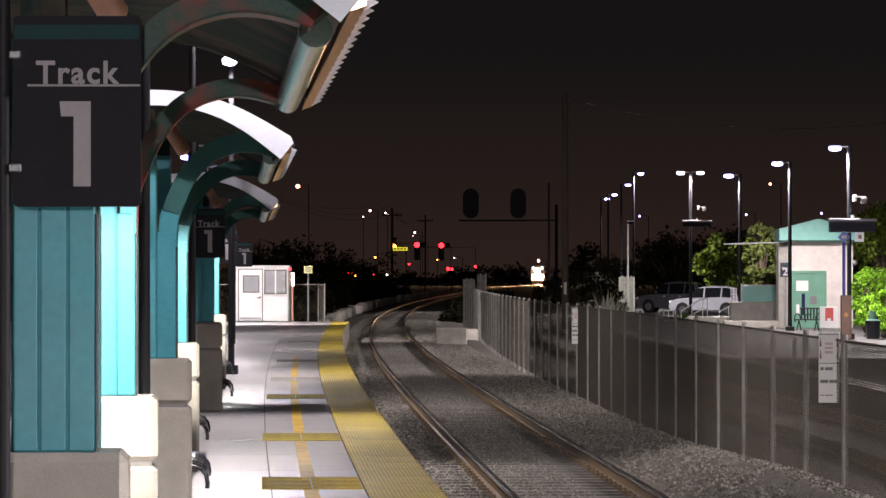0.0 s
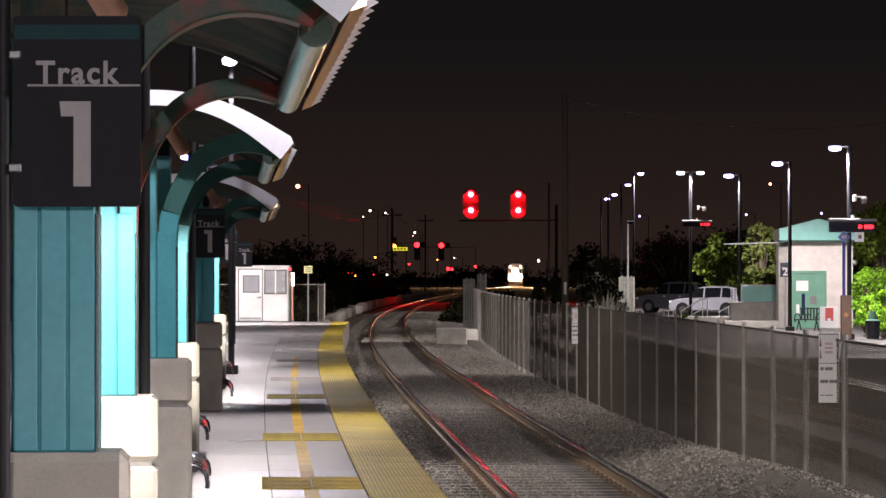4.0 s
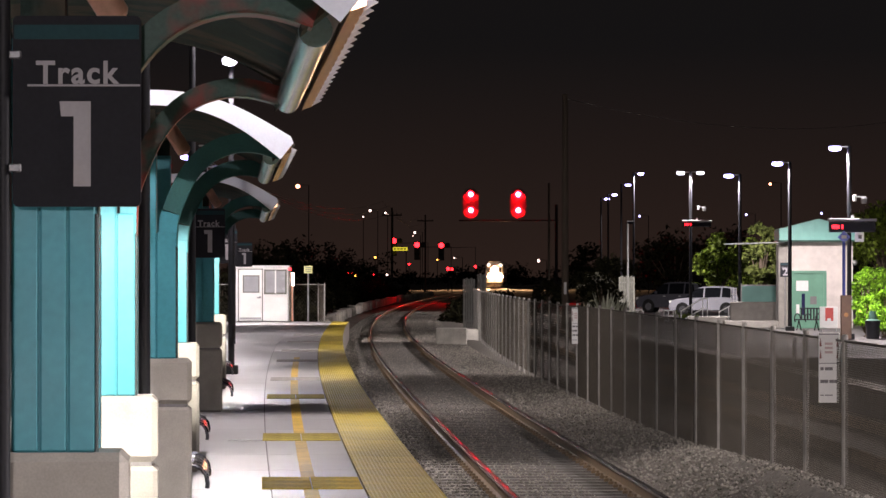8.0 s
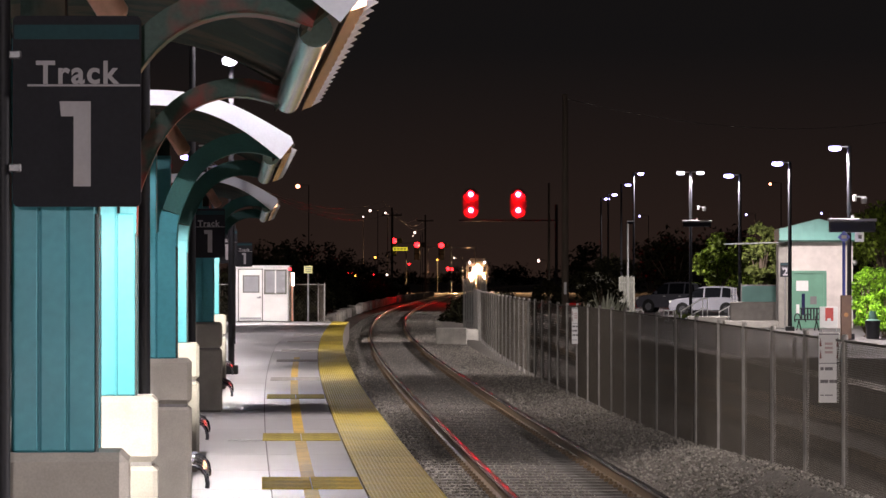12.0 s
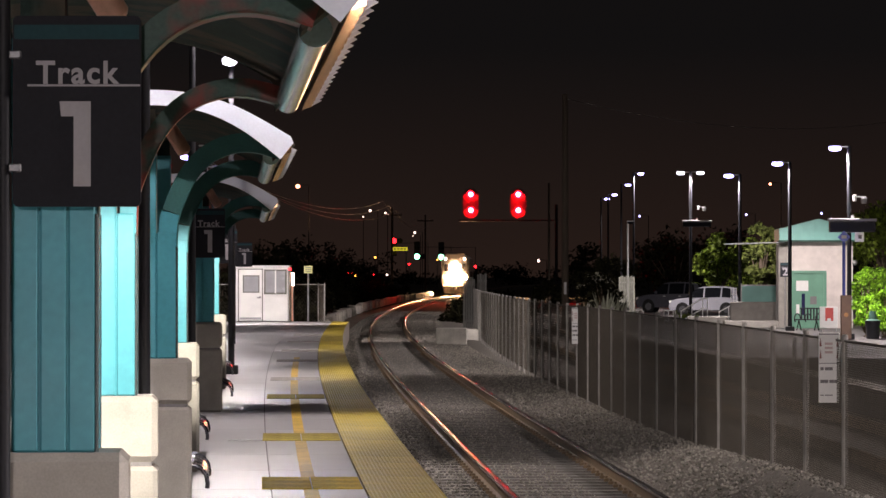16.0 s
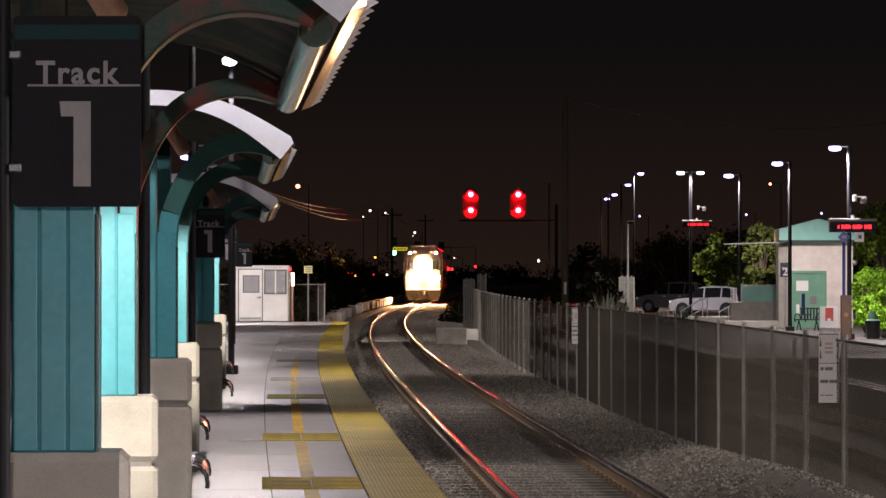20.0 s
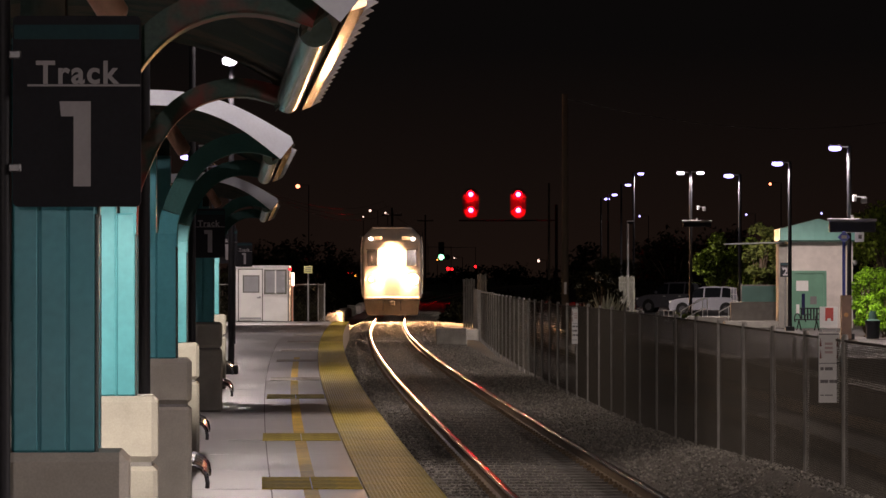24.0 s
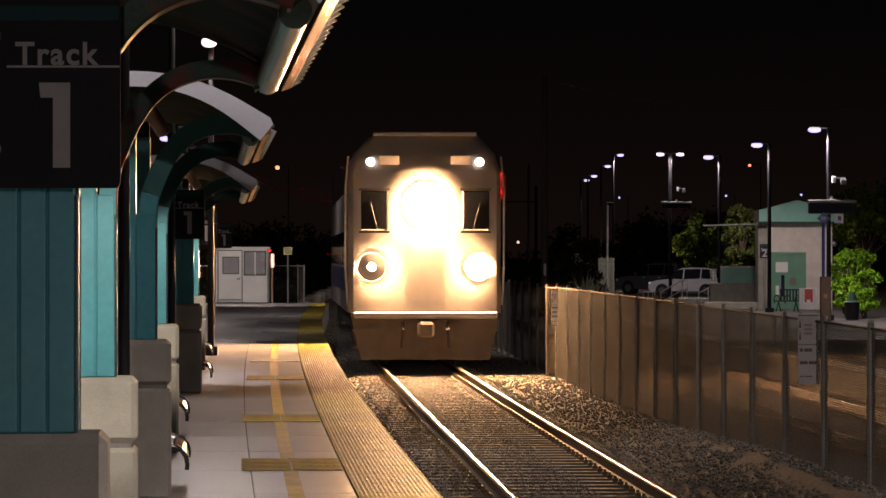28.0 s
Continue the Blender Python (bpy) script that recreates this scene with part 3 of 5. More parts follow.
# ---- track signs ----
def track_sign(x, y, number="1", z0=1.975, w=0.418, h=0.625, turn=0.0, pole=True, name="track_sign"):
    s = thing(name, "dark platform sign reading Track %s on a black post" % number, "sign", pose(x, y, 0, 0, 0, turn), "track signs")
    r = 0.018
    outline = []
    for cx, cz, a0 in ((w / 2 - r, z0 + h - r, 0), (-w / 2 + r, z0 + h - r, 90), (-w / 2 + r, z0 + r, 180), (w / 2 - r, z0 + r, 270)):
        outline += [(cx + r * math.cos(radians(a0 + k * 30)), cz + r * math.sin(radians(a0 + k * 30))) for k in range(4)]
    part("sign_panel", Bag().prism(outline, -0.012, 0.012), M["signface"], s)
    part("top_band", Bag().box(-w / 2 + 0.006, w / 2 - 0.006, -0.0145, -0.012, z0 + h - 0.078, z0 + h - 0.03), M["signtop"], s, "dark teal band")
    part("rule", Bag().box(-w / 2 + 0.05, w / 2 - 0.002, -0.0155, -0.012, z0 + h - 0.236, z0 + h - 0.229), M["signtext"], s)
    up = Matrix.Rotation(radians(90), 4, "X")
    lettering("Track", 0.106, M["signtext"], s, Matrix.Translation((0.0, -0.014, z0 + h - 0.225)) @ up @ Matrix.Diagonal((0.97, 1, 1, 1)))
    if number == "1":
        part("numeral", Bag().prism([(-0.010, z0 + 0.068), (0.047, z0 + 0.068), (0.047, z0 + 0.352), (-0.057, z0 + 0.352), (-0.052, z0 + 0.302), (-0.010, z0 + 0.302)], -0.0155, -0.012), M["signtext"], s)
    else:
        lettering(number, 0.38, M["signtext"], s, Matrix.Translation((0.0, -0.014, z0 + 0.06)) @ up, "numeral")
    if pole:
        post = part("post", Bag().tube([(-w / 2 - 0.032, 0, 0), (-w / 2 - 0.032, 0, 3.3)], 0.024, 12), M["black"], s, "black round post", smooth=True)
        for zz in (z0 + 0.13, z0 + h - 0.13):
            part("clamp", Bag().box(-w / 2 - 0.012, -w / 2 + 0.03, -0.03, 0.03, zz - 0.014, zz + 0.014, 0.004), M["clampsteel"], post, "dull steel clamp")
    return s


track_sign(-1.224, 12.8, z0=1.98, w=0.428, h=0.638)
track_sign(-2.973, 48.55)
track_sign(-4.0, 70.6)
track_sign(-5.09, 98.0)


# ---- lamp posts ----
def lamp_post(x, y, h, way, base=0.0, r=0.06, arm=0.55, watts=0, double=False, cool=True, group="lamp posts", dark=True, aimed=None, plate=True, lit=True, cone=165):
    """A slim post with a flat light head on a short arm; way is the arm's bearing in degrees from +x."""
    p = thing("lamp_post", "tall slim %s lamp post with %s" % ("black" if dark else "galvanised steel", "two flat white light heads" if double else "one flat white light head" if lit else "one unlit head"), "lamp post", pose(x, y, base), group)
    h0 = h - base
    part("post", Bag().tube([(0, 0, 0), (0, 0, h0 + 0.05)], [r, r * 0.8], 12), M["black"] if dark else M["steel"], p, smooth=True)
    if plate:
        part("base_plate", Bag().box(-r * 2, r * 2, -r * 2, r * 2, 0, 0.16, 0.01), M["black"], p)
    for s in ((0, 180) if double else (0,)):
        a = radians(way + s)
        dx, dy = math.cos(a), math.sin(a)
        head = part("light_head", Bag().box(0.03, arm + 0.04, -0.05, 0.05, -0.005, 0.045, 0.012).box(arm - 0.17, arm + 0.2, -0.10, 0.10, 0.03, 0.07, 0.012), M["steel"], p, m=Matrix.Translation((0, 0, h0)) @ Matrix.Rotation(a, 4, "Z"))
        lens = Bag().tube([(0, 0, z) for z in (0.085, 0.075, 0.05, 0.02, -0.02, -0.05, -0.075, -0.085)], [0.03, 0.09, 0.145, 0.165, 0.165, 0.145, 0.09, 0.03], 18)
        lens.v = [(arm + 0.02 + a * 1.2, b * 0.8, c - 0.03) for a, b, c in lens.v]
        part("lens", lens, M["glass"] if not lit else M["led"] if not cool else M["ledblue"], head, "glowing white lens" if lit else "unlit lens", smooth=True)
        if watts:
            c = Vector((x + dx * arm, y + dy * arm, h - 0.16))
            spot("lamp_post_light", c, aimed or c - Vector((0, 0, 1)), watts, (0.98, 0.93, 0.97), 0.14, cone, 0.35)
    return p


# posts of platform 1
lamp_post(-1.60, -5.0, 5.6, 0, watts=1900)
# added post, unseen behind the camera, as front fill light
lamp_post(-0.60, -40.0, 4.6, 0, watts=40000, aimed=Vector((0.5, 25.0, 0.0)))
lamp_post(-1.80, 23.0, 5.6, 0, watts=1150, r=0.045)
lamp_post(-2.98, 45.5, 5.6, 0, watts=1200, r=0.045, aimed=Vector((-1.3, 40.0, 0.0)))
lamp_post(-3.76, 68.0, 5.56, -90, watts=1500, cool=False)
lamp_post(-5.6, 90.5, 5.6, 0, watts=1000)
lamp_post(-7.3, 114.0, 5.6, 0, watts=1000)
lamp_post(-8.5, 136.0, 5.6, 0, watts=5000, aimed=Vector((-8.2, 141.5, 0.0)), cone=115)
# lot beyond platform 1
lamp_post(-7.6, 122.0, 5.55, 180, base=-0.78)
lamp_post(-10.3, 145.0, 5.55, 0, base=-0.78, watts=9000, aimed=Vector((-6.6, 175.0, 0.0)), cone=30)
# posts of platform 2 and the lot behind it
P2 = -0.2
for x, y, h, w in ((12.52, 118.0, 5.7, 6500), (12.23, 135.0, 5.72, 4200), (11.75, 151.5, 5.72, 3000), (11.75, 236.0, 8.05, 9000), (11.55, 248.0, 7.64, 0), (11.3, 262.0, 7.3, 0), (11.6, 281.0, 7.4, 8500)):
    lamp_post(x, y, h, 180 if y < 200 else 0, base=P2 if y < 160 else -0.78, r=0.075, watts=w, aimed=Vector((22.0, 284.0, 2.0)) if y > 280 else None, group="lamp posts of the far platform", arm=0.42)
# added posts out of view that light the second track, fence and eaves
for yy in (12.0, 38.0, 64.0, 90.0):
    lamp_post(12.9, yy, 5.7, 180, base=-0.78, r=0.075, watts=21000 if yy < 20 else 5000 if yy < 50 else 3000 if yy < 80 else 9500, aimed=Vector((11.6, yy + 30, 0.9)) if yy > 80 else None, arm=0.42, group="lamp posts of the far platform")
lamp_post(12.48, 193.0, 6.95, 180, base=P2, r=0.085, watts=5000, double=True, cool=False, dark=True, arm=0.48, group="lamp posts of the far platform")
lamp_post(9.85, 204.0, 4.6, 0, base=-0.78, r=0.07, dark=False, arm=0.12, lit=False)
lamp_post(14.7, 108.0, 4.55, 180, base=P2, r=0.06, arm=0.3, watts=2200)


# ---- guard booth and end fence of platform 1 ----
def booth(x, y, turn):
    b = thing("guard_booth", "small white booth with sliding window at platform end", "booth", pose(x, y, 0, 0, 0, turn))
    w, d, h = 2.0, 1.6, 2.06
    body = part("wall", Bag().box(0, w, 0, d, 0.03, h, 0.01), M["white"], b)
    part("roof", Bag().box(0.55, w + 0.03, -0.08, d + 0.1, h + 0.0, h + 0.07, 0.01), M["white"], b)
    part("roof", Bag().box(-0.05, 0.55, -0.04, d + 0.1, h - 0.02, h + 0.04, 0.01), M["white"], b)
    door = part("door", Bag().box(0.12, 0.98, -0.035, -0.002, 0.06, 1.97, 0.006), M["white"], b, "white half-glazed door")
    part("window_pane", Bag().box(0.30, 0.85, -0.042, -0.036, 1.14, 1.72), M["greypane"], door)
    for q in ((0.26, 0.30, 1.1, 1.76), (0.85, 0.89, 1.1, 1.76), (0.30, 0.85, 1.72, 1.76), (0.30, 0.85, 1.1, 1.14)):
        part("window_frame", Bag().box(q[0], q[1], -0.05, -0.036, q[2], q[3]), M["slatdark"], door)
    part("door_sill", Bag().box(0.14, 0.96, -0.05, -0.036, 0.10, 0.17, 0.004), M["steel"], door)
    part("handle", Bag().tube([(0.90, -0.04, 0.93), (0.90, -0.09, 0.93), (0.80, -0.09, 0.91)], 0.022, 10).dome((0.90, -0.04, 0.93), 0.045), M["steel"], door, "steel lever handle", smooth=True)
    for q in ((0.075, 0.115, 0.03, 2.01), (0.985, 1.02, 0.03, 2.01), (0.115, 0.985, 1.975, 2.01)):
        part("door_frame", Bag().box(q[0], q[1], -0.028, -0.001, q[2], q[3]), M["slatdark"], b)
    part("corner_trim", Bag().box(w - 0.045, w + 0.012, -0.02, 0.05, 0.03, h - 0.01), M["slatgrey"], b)
    win = part("window", Bag().box(1.06, 1.92, -0.03, -0.002, 1.04, 1.98, 0.004), M["slatdark"], b, "sliding window in a dark frame")
    part("window_sill", Bag().box(1.04, 1.93, -0.07, -0.002, 0.99, 1.035, 0.004), M["white"], b)
    part("pane", Bag().box(1.12, 1.47, -0.036, -0.031, 1.11, 1.92), M["greypane"], win)
    part("pane", Bag().box(1.52, 1.86, -0.036, -0.031, 1.11, 1.92), M["greypane"], win)
    part("mullion", Bag().box(1.47, 1.52, -0.045, -0.031, 1.08, 1.94), M["white"], win)
    part("marker_lamp", Bag().dome((w + 0.05, -0.06, 1.99), 0.05), M["redsmall"], b, "small red lamp", smooth=True)
    # emissive bar stands in for warm light caught on a post
    part("tube_lamp", Bag().tube([(w + 0.15, 0.02, 1.36), (w + 0.15, 0.02, 1.86)], 0.06, 12), M["postglint"], b, "glowing bar in place of warm light caught on a post", smooth=True)
    part("lamp_bracket", Bag().box(w, w + 0.15, 0.01, 0.04, 1.58, 1.64), M["steel"], b)
    # copper colour stands in for the warm light on the lower post
    part("conduit", Bag().tube([(w + 0.13, 0.03, 0.03), (w + 0.13, 0.03, 1.37)], 0.035, 10), M["copper"], b, "post below the glowing bar, tinted as if warmly lit", smooth=True)
    return b


booth(-7.82, 144.6, 0)


def chain_panel(parent, p, q, z0, z1, cell=0.055, wire=0.0022, name="wire_mesh"):
    """Diagonal wires between two posts, both ways."""
    p, q = Vector((p[0], p[1], 0)), Vector((q[0], q[1], 0))
    ln, h = (q - p).length, z1 - z0
    d = (q - p) / ln
    s = Vector((d.y, -d.x, 0)) * wire
    b = Bag()
    n = int((ln + h) / (cell * 1.414))
    vs, fs = [], []
    for k in range(n + 1):
        c = k * cell * 1.414
        a0, a1 = max(0, c - h), min(ln, c)
        if a1 - a0 < 0.02:
            continue
        for flip in (0, 1):
            za, zb = (c - a0, c - a1)
            if flip:
                za, zb = h - za, h - zb
            A = p + d * a0 + Vector((0, 0, z0 + za))
            B = p + d * a1 + Vector((0, 0, z0 + zb))
            nrm = (B - A).normalized().cross(Vector((d.y, -d.x, 0))) * wire
            o = len(vs)
            vs += [A + s, A - s * 0.5 + nrm, A - s * 0.5 - nrm, B + s, B - s * 0.5 + nrm, B - s * 0.5 - nrm]
            fs += [(o, o + 1, o + 4, o + 3), (o + 1, o + 2, o + 5, o + 4), (o + 2, o, o + 3, o + 5)]
    b.add(vs, fs)
    return part(name, b, M["wire"], parent)


def fence_run(pts, z0, h, label, post_r=0.028, cell=0.055, wire=0.0022, group="", top_rail=True, mesh_z0=None):
    f = thing("chain_link_fence", label, "fence", group=group)
    for x, y in pts:
        po = part("post", Bag().tube([(x, y, z0 - 0.15), (x, y, z0 + h)], post_r, 9), M["fencepost"], f, smooth=True)
        part("post_cap", Bag().dome((x, y, z0 + h), post_r * 1.06, (0, 0, 1), 0.7, 8, 3), M["fencepost"], po, smooth=True)
    for a, b in zip(pts[:-1], pts[1:]):
        if top_rail:
            part("top_rail", Bag().tube([(*a, z0 + h - 0.04), (*b, z0 + h - 0.04)], 0.012 if cell < 0.08 else 0.02, 7, cap=False), M["wire"] if cell < 0.08 else M["fencepost"], f, smooth=True)
        chain_panel(f, a, b, z0 + 0.05 if mesh_z0 is None else mesh_z0, z0 + h - 0.04, cell, wire)
    return f


fence_run([(-9.2, 146.2), (-7.9, 146.2)], 0, 1.45, "galvanised chain link fence closing the platform end", cell=0.09, wire=0.004)
fence_run([(-5.72, 146.0), (-4.75, 146.0), (-4.45, 143.8)], 0, 1.45, "galvanised chain link fence closing the platform end", cell=0.09, wire=0.004)
s = thing("warning_sign", "small yellow sign on a thin steel post", "sign", pose(-5.09, 144.6, 0))
part("post", Bag().tube([(0, 0, 0), (0, 0, 1.9)], 0.03, 8), M["steel"], s, smooth=True)
part("sign_panel", Bag().box(-0.16, 0.16, -0.045, -0.031, 1.83, 2.12, 0.004), mat("pale_yellow_sign", (0.62, 0.60, 0.22), 0.5), s)
for zz in (1.9, 1.97, 2.04):
    part("print_bar", Bag().box(-0.11, 0.11, -0.049, -0.045, zz, zz + 0.03), M["bar"], s)

# ---- inter-track fence ----
fy = [22.3 + 3.05 * i for i in range(-7, 18)]
fence_run([(fence_x(y), y) for y in fy], -0.62, 1.82, "grey chain link fence on steel posts between two tracks", cell=0.028, wire=0.0015, post_r=0.030)
fy2 = [fy[-1] + 3.05 * i for i in range(0, 32)]
fence_run([(fence_x(y), y) for y in fy2], -0.62, 1.80, "grey chain link fence receding between two tracks", cell=0.07, wire=0.0018, post_r=0.032)


def slat_panel(x, y, w, h, z0, label, face="slatgrey"):
    f = thing("slatted_fence_panel", label, "fence", pose(x, y, z0))
    n = int(w / 0.11)
    for i in range(n):
        x0 = -w / 2 + i * w / n
        part("slat", Bag().box(x0 + 0.008, x0 + w / n - 0.008, -0.02, 0.02, 0.0, h - 0.04 + 0.05 * (i % 2), 0.004), M[face], f)
    for zz in (0.3, h - 0.35):
        part("cross_rail", Bag().box(-w / 2, w / 2, 0.02, 0.06, zz, zz + 0.06), M["steel"], f)
    return f


slat_panel(1.17, 172.0, 0.55, 2.25, -0.62, "tall slatted steel gate panel at the fence end")
slat_panel(1.75, 172.6, 0.45, 2.45, -0.62, "tall slatted steel gate panel at the fence end")
slat_panel(9.6, 200.0, 0.85, 2.5, -0.78, "pale tall slatted steel panel beside the far platform", "slatdark")

blk = thing("concrete_block", "pale concrete foundation block beside the track", "block", pose(-0.25, 135.0, -0.8))
part("block_body", Bag().box(0, 1.1, 0, 1.0, 0.0, 0.70, 0.03), M["blockpale"], blk)
part("footing", Bag().box(1.12, 1.60, 11.0, 13.0, 0.0, 0.50, 0.03), M["blockpale"], blk)


def fence_sign(x, y, z0, w, h, rows, name="fence_sign"):
    s = thing(name, "white warning sign with red marks wired to the fence", "sign", pose(x, y, z0, 0, 0, 6))
    part("sign_panel", Bag().box(-w / 2, w / 2, -0.012, 0, 0, h, 0.002), M["paper"], s)
    part("divider", Bag().box(-w / 2 + 0.004, w / 2 - 0.004, -0.0155, -0.012, h * 0.555, h * 0.565), M["bar"], s)
    part("border", Bag().box(-w / 2 + 0.004, w / 2 - 0.004, -0.0155, -0.012, h * 0.965, h * 0.98), M["bar"], s)
    for zz in (0.70, 0.76, 0.82):
        part("print_bar", Bag().box(-w * 0.20, w * 0.18, -0.0155, -0.012, h * zz, h * (zz + 0.035)), M["pinkprint"], s)
    for sx in (-1, 1):
        for zz in (0.63, 0.80):
            part("arrow_mark", Bag().prism([(sx * w * 0.36, h * zz), (sx * w * 0.46, h * zz), (sx * w * 0.41, h * (zz + 0.13))], -0.0155, -0.012), M["darkred"], s)
    for i in range(rows):
        zz = h * (0.10 + 0.36 * i / max(1, rows - 1))
        for j in range(3 + (i % 2)):
            x0 = -w * 0.42 + j * w * 0.22
            part("print_bar", Bag().box(x0, x0 + w * (0.16 + 0.05 * ((i + j) % 2)), -0.0155, -0.012, zz, zz + h * (0.045 if i else 0.015)), M["bar"], s)
    return s


fence_sign(3.535, 35.1, 0.585, 0.19, 0.645, 3)
fence_sign(2.565, 74.05, 0.43, 0.15, 0.70, 4)

# low lit wall on the outside of the curve
wl = thing("low_wall", "weathered low block wall beside the curving track", "wall", kind="structure")
for i in range(64):
    y = 165 + 4.4 * i
    x, yy = offset(track_x, y, -2.75)
    hh = 0.42 + 0.16 * noise.noise((i * 0.7, 3, 1))
    part("wall_block", Bag().box(-0.2, 0.2, -2.15, 2.15, -0.1, hh, 0.03), M["wall"], wl, m=pose(x + random.uniform(-0.04, 0.04), yy, -0.8 + 0.25, 0, 0, heading(track_x, y) + random.uniform(-3.5, 3.5)))


# ---- platform 2 ----
def p2_x(y):
    return track2_x(y) + 1.75


platform2 = thing("platform_2", "grey concrete far platform with a worn edge strip", "platform", kind="structure")
part("platform_base", slab_bag(p2_x, 0, 3.4, 20, 240, -0.9, P2), M["oldconcrete"], platform2)
part("platform_edge", slab_bag(p2_x, 0.01, 0.6, 20, 240, P2, P2 + 0.006), M["wall"], platform2)
for i in range(50):
    y = 40 + 3.05 * i
    part("joint", slab_bag(p2_x, 0.6, 3.39, y, y + 0.03, P2 - 0.01, P2 + 0.004), M["joint"], platform2)
part("plaza", slab_bag(p2_x, 3.4, 12.0, 60, 160, -0.9, P2 - 0.005), M["oldconcrete"], platform2)
lot = Bag().box(3.2, 60, 165, 420, -0.85, -0.775)
solid("parking_lot", lot, M["asphalt"], "dark asphalt car park behind the far platform", "car park", "structure")


# ---- ticket building ----
def ticket_building(x, y, z):
    b = thing("station_building", "small pink-beige stucco station building with teal gabled roof", "building", pose(x, y, z))
    w, d, h = 2.42, 1.6, 3.3
    part("wall", Bag().box(0.28, 0.50, 0, 0.2, 0, h).box(1.68, w + 0.28, 0, 0.2, 0, h).box(0.50, 1.68, 0, 0.2, 2.15, h), M["stucco"], b)
    part("wall", Bag().box(0.28, 0.48, 0.2, d, 0, h).box(w + 0.08, w + 0.28, 0.2, d, 0, h).box(0.48, w + 0.08, d - 0.2, d, 0, h), M["stucco"], b)
    part("side_pier", Bag().box(-0.05, 0.28, 0.1, 1.2, 0, h - 0.1, 0.02), M["pier"], b)
    part("door_frame", Bag().box(0.42, 0.52, -0.03, 0.12, 0, 2.2).box(1.62, 1.72, -0.03, 0.12, 0, 2.2).box(0.52, 1.62, -0.03, 0.12, 2.1, 2.2), M["doorgreen"], b)
    door = part("door", Bag().box(0.52, 1.62, 0.03, 0.08, 0.01, 2.1, 0.004), M["doorgreen"], b, "green painted metal door")
    part("notice", Bag().box(0.60, 1.05, 0.02, 0.027, 1.45, 1.83), M["paper"], door)
    part("door_window", Bag().box(0.80, 0.93, 0.02, 0.027, 0.55, 1.35), M["navyglass"], door)
    part("notice", Bag().box(1.12, 1.36, 0.02, 0.027, 0.95, 1.25), M["bar"], door)
    part("notice", Bag().box(0.60, 0.72, 0.02, 0.027, 0.6, 0.95), M["paper"], door)
    roof = part("roof", Bag().prism([(-0.05, h), (-0.05, h + 0.44), (1.4, h + 0.82), (w + 0.5, h + 0.44), (w + 0.5, h)], -0.35, d + 0.3), M["roofteal"], b, "teal standing seam metal roof")
    for i in range(8):
        x0 = -0.03 + i * (w + 0.5) / 7
        top = h + 0.44 + 0.37 * max(0, 1 - abs(x0 - 1.4) / 1.5)
        part("seam", Bag().box(x0 - 0.012, x0 + 0.012, -0.375, -0.35, h, top), M["roofteal"], roof)
    part("eave_trim", Bag().box(-0.08, w + 0.53, -0.39, -0.35, h - 0.03, h + 0.03), M["green"], b)
    part("canopy_rod", Bag().tube([(-2.1, -0.2, h - 0.12), (0.2, -0.2, h - 0.05)], 0.03, 8), M["steel"], b, smooth=True)
    part("wall_lamp", Bag().dome((w + 0.34, -0.05, 2.5), 0.1), M["steel"], b, smooth=True)
    return b


ticket_building(12.5, 142.0, P2 - 0.07)

tp = track_sign(12.42, 139.0, "2", z0=1.70, w=0.36, h=0.52, pole=False)
part("post", Bag().tube([(0.0, 0.05, P2), (0.0, 0.05, 2.3)], 0.025, 8), M["steel"], tp, smooth=True)


def led_display(x, y, z, w, h, post_x, w2=False):
    d = thing("led_display", "long dark passenger information display on the lamp post", "display", pose(x, y, z))
    part("housing", Bag().box(-w / 2, w / 2, -0.15, 0.15, 0, h, 0.02), M["black"], d)
    part("top_plate", Bag().box(-w / 2 - 0.03, w / 2 + 0.03, -0.2, 0.2, h, h + 0.09, 0.01), M["slatgrey"] if w2 else M["bar"], d, "grey top plate")
    part("face", Bag().box(-w / 2 + 0.05, w / 2 - 0.05, -0.156, -0.150, 0.05, h - 0.05), M["signface"], d)
    part("bracket", Bag().box(post_x - 0.04, post_x + 0.04, -0.05, 0.05, h + 0.09, h + 0.2), M["steel"], d)
    part("clamp", Bag().box(post_x - 0.1, post_x + 0.1, 0.15, 0.46, 0.08, 0.2), M["steel"], d)
    cb = part("camera_box", Bag().box(post_x + 0.02, post_x + 0.12, -0.1, 0.1, h + 0.62, h + 0.82, 0.01), M["paper"], d)
    part("side_arm", Bag().box(post_x + 0.12, post_x + 0.42, -0.04, 0.04, h + 0.74, h + 0.78), M["steel"], cb)
    part("loudspeaker", Bag().box(post_x + 0.27, post_x + 0.45, -0.07, 0.07, h + 0.56, h + 0.735, 0.02), M["bar"], cb)
    cells = []
    n = 22
    for i in range(n):
        if i % 6 == 4:
            continue
        cw = (w - 0.14) / n
        up = 0.062 if i % 3 else 0.05
        cell = part("text_cell", Bag().box(-cw * 0.38, cw * 0.34, -0.004, 0.004, -up, up), M["reddot"], d, "red lit character shown as a bar")
        cells.append((cell, -w / 2 + 0.07 + (i + 0.5) * cw, h / 2, 1 - (i + 0.5) / n))
    return cells


cells1 = led_display(12.57, 117.6, 3.08, 1.42, 0.33, 0.0)
cells2 = led_display(12.77, 192.5, 4.20, 1.42, 0.24, 0.0, True)


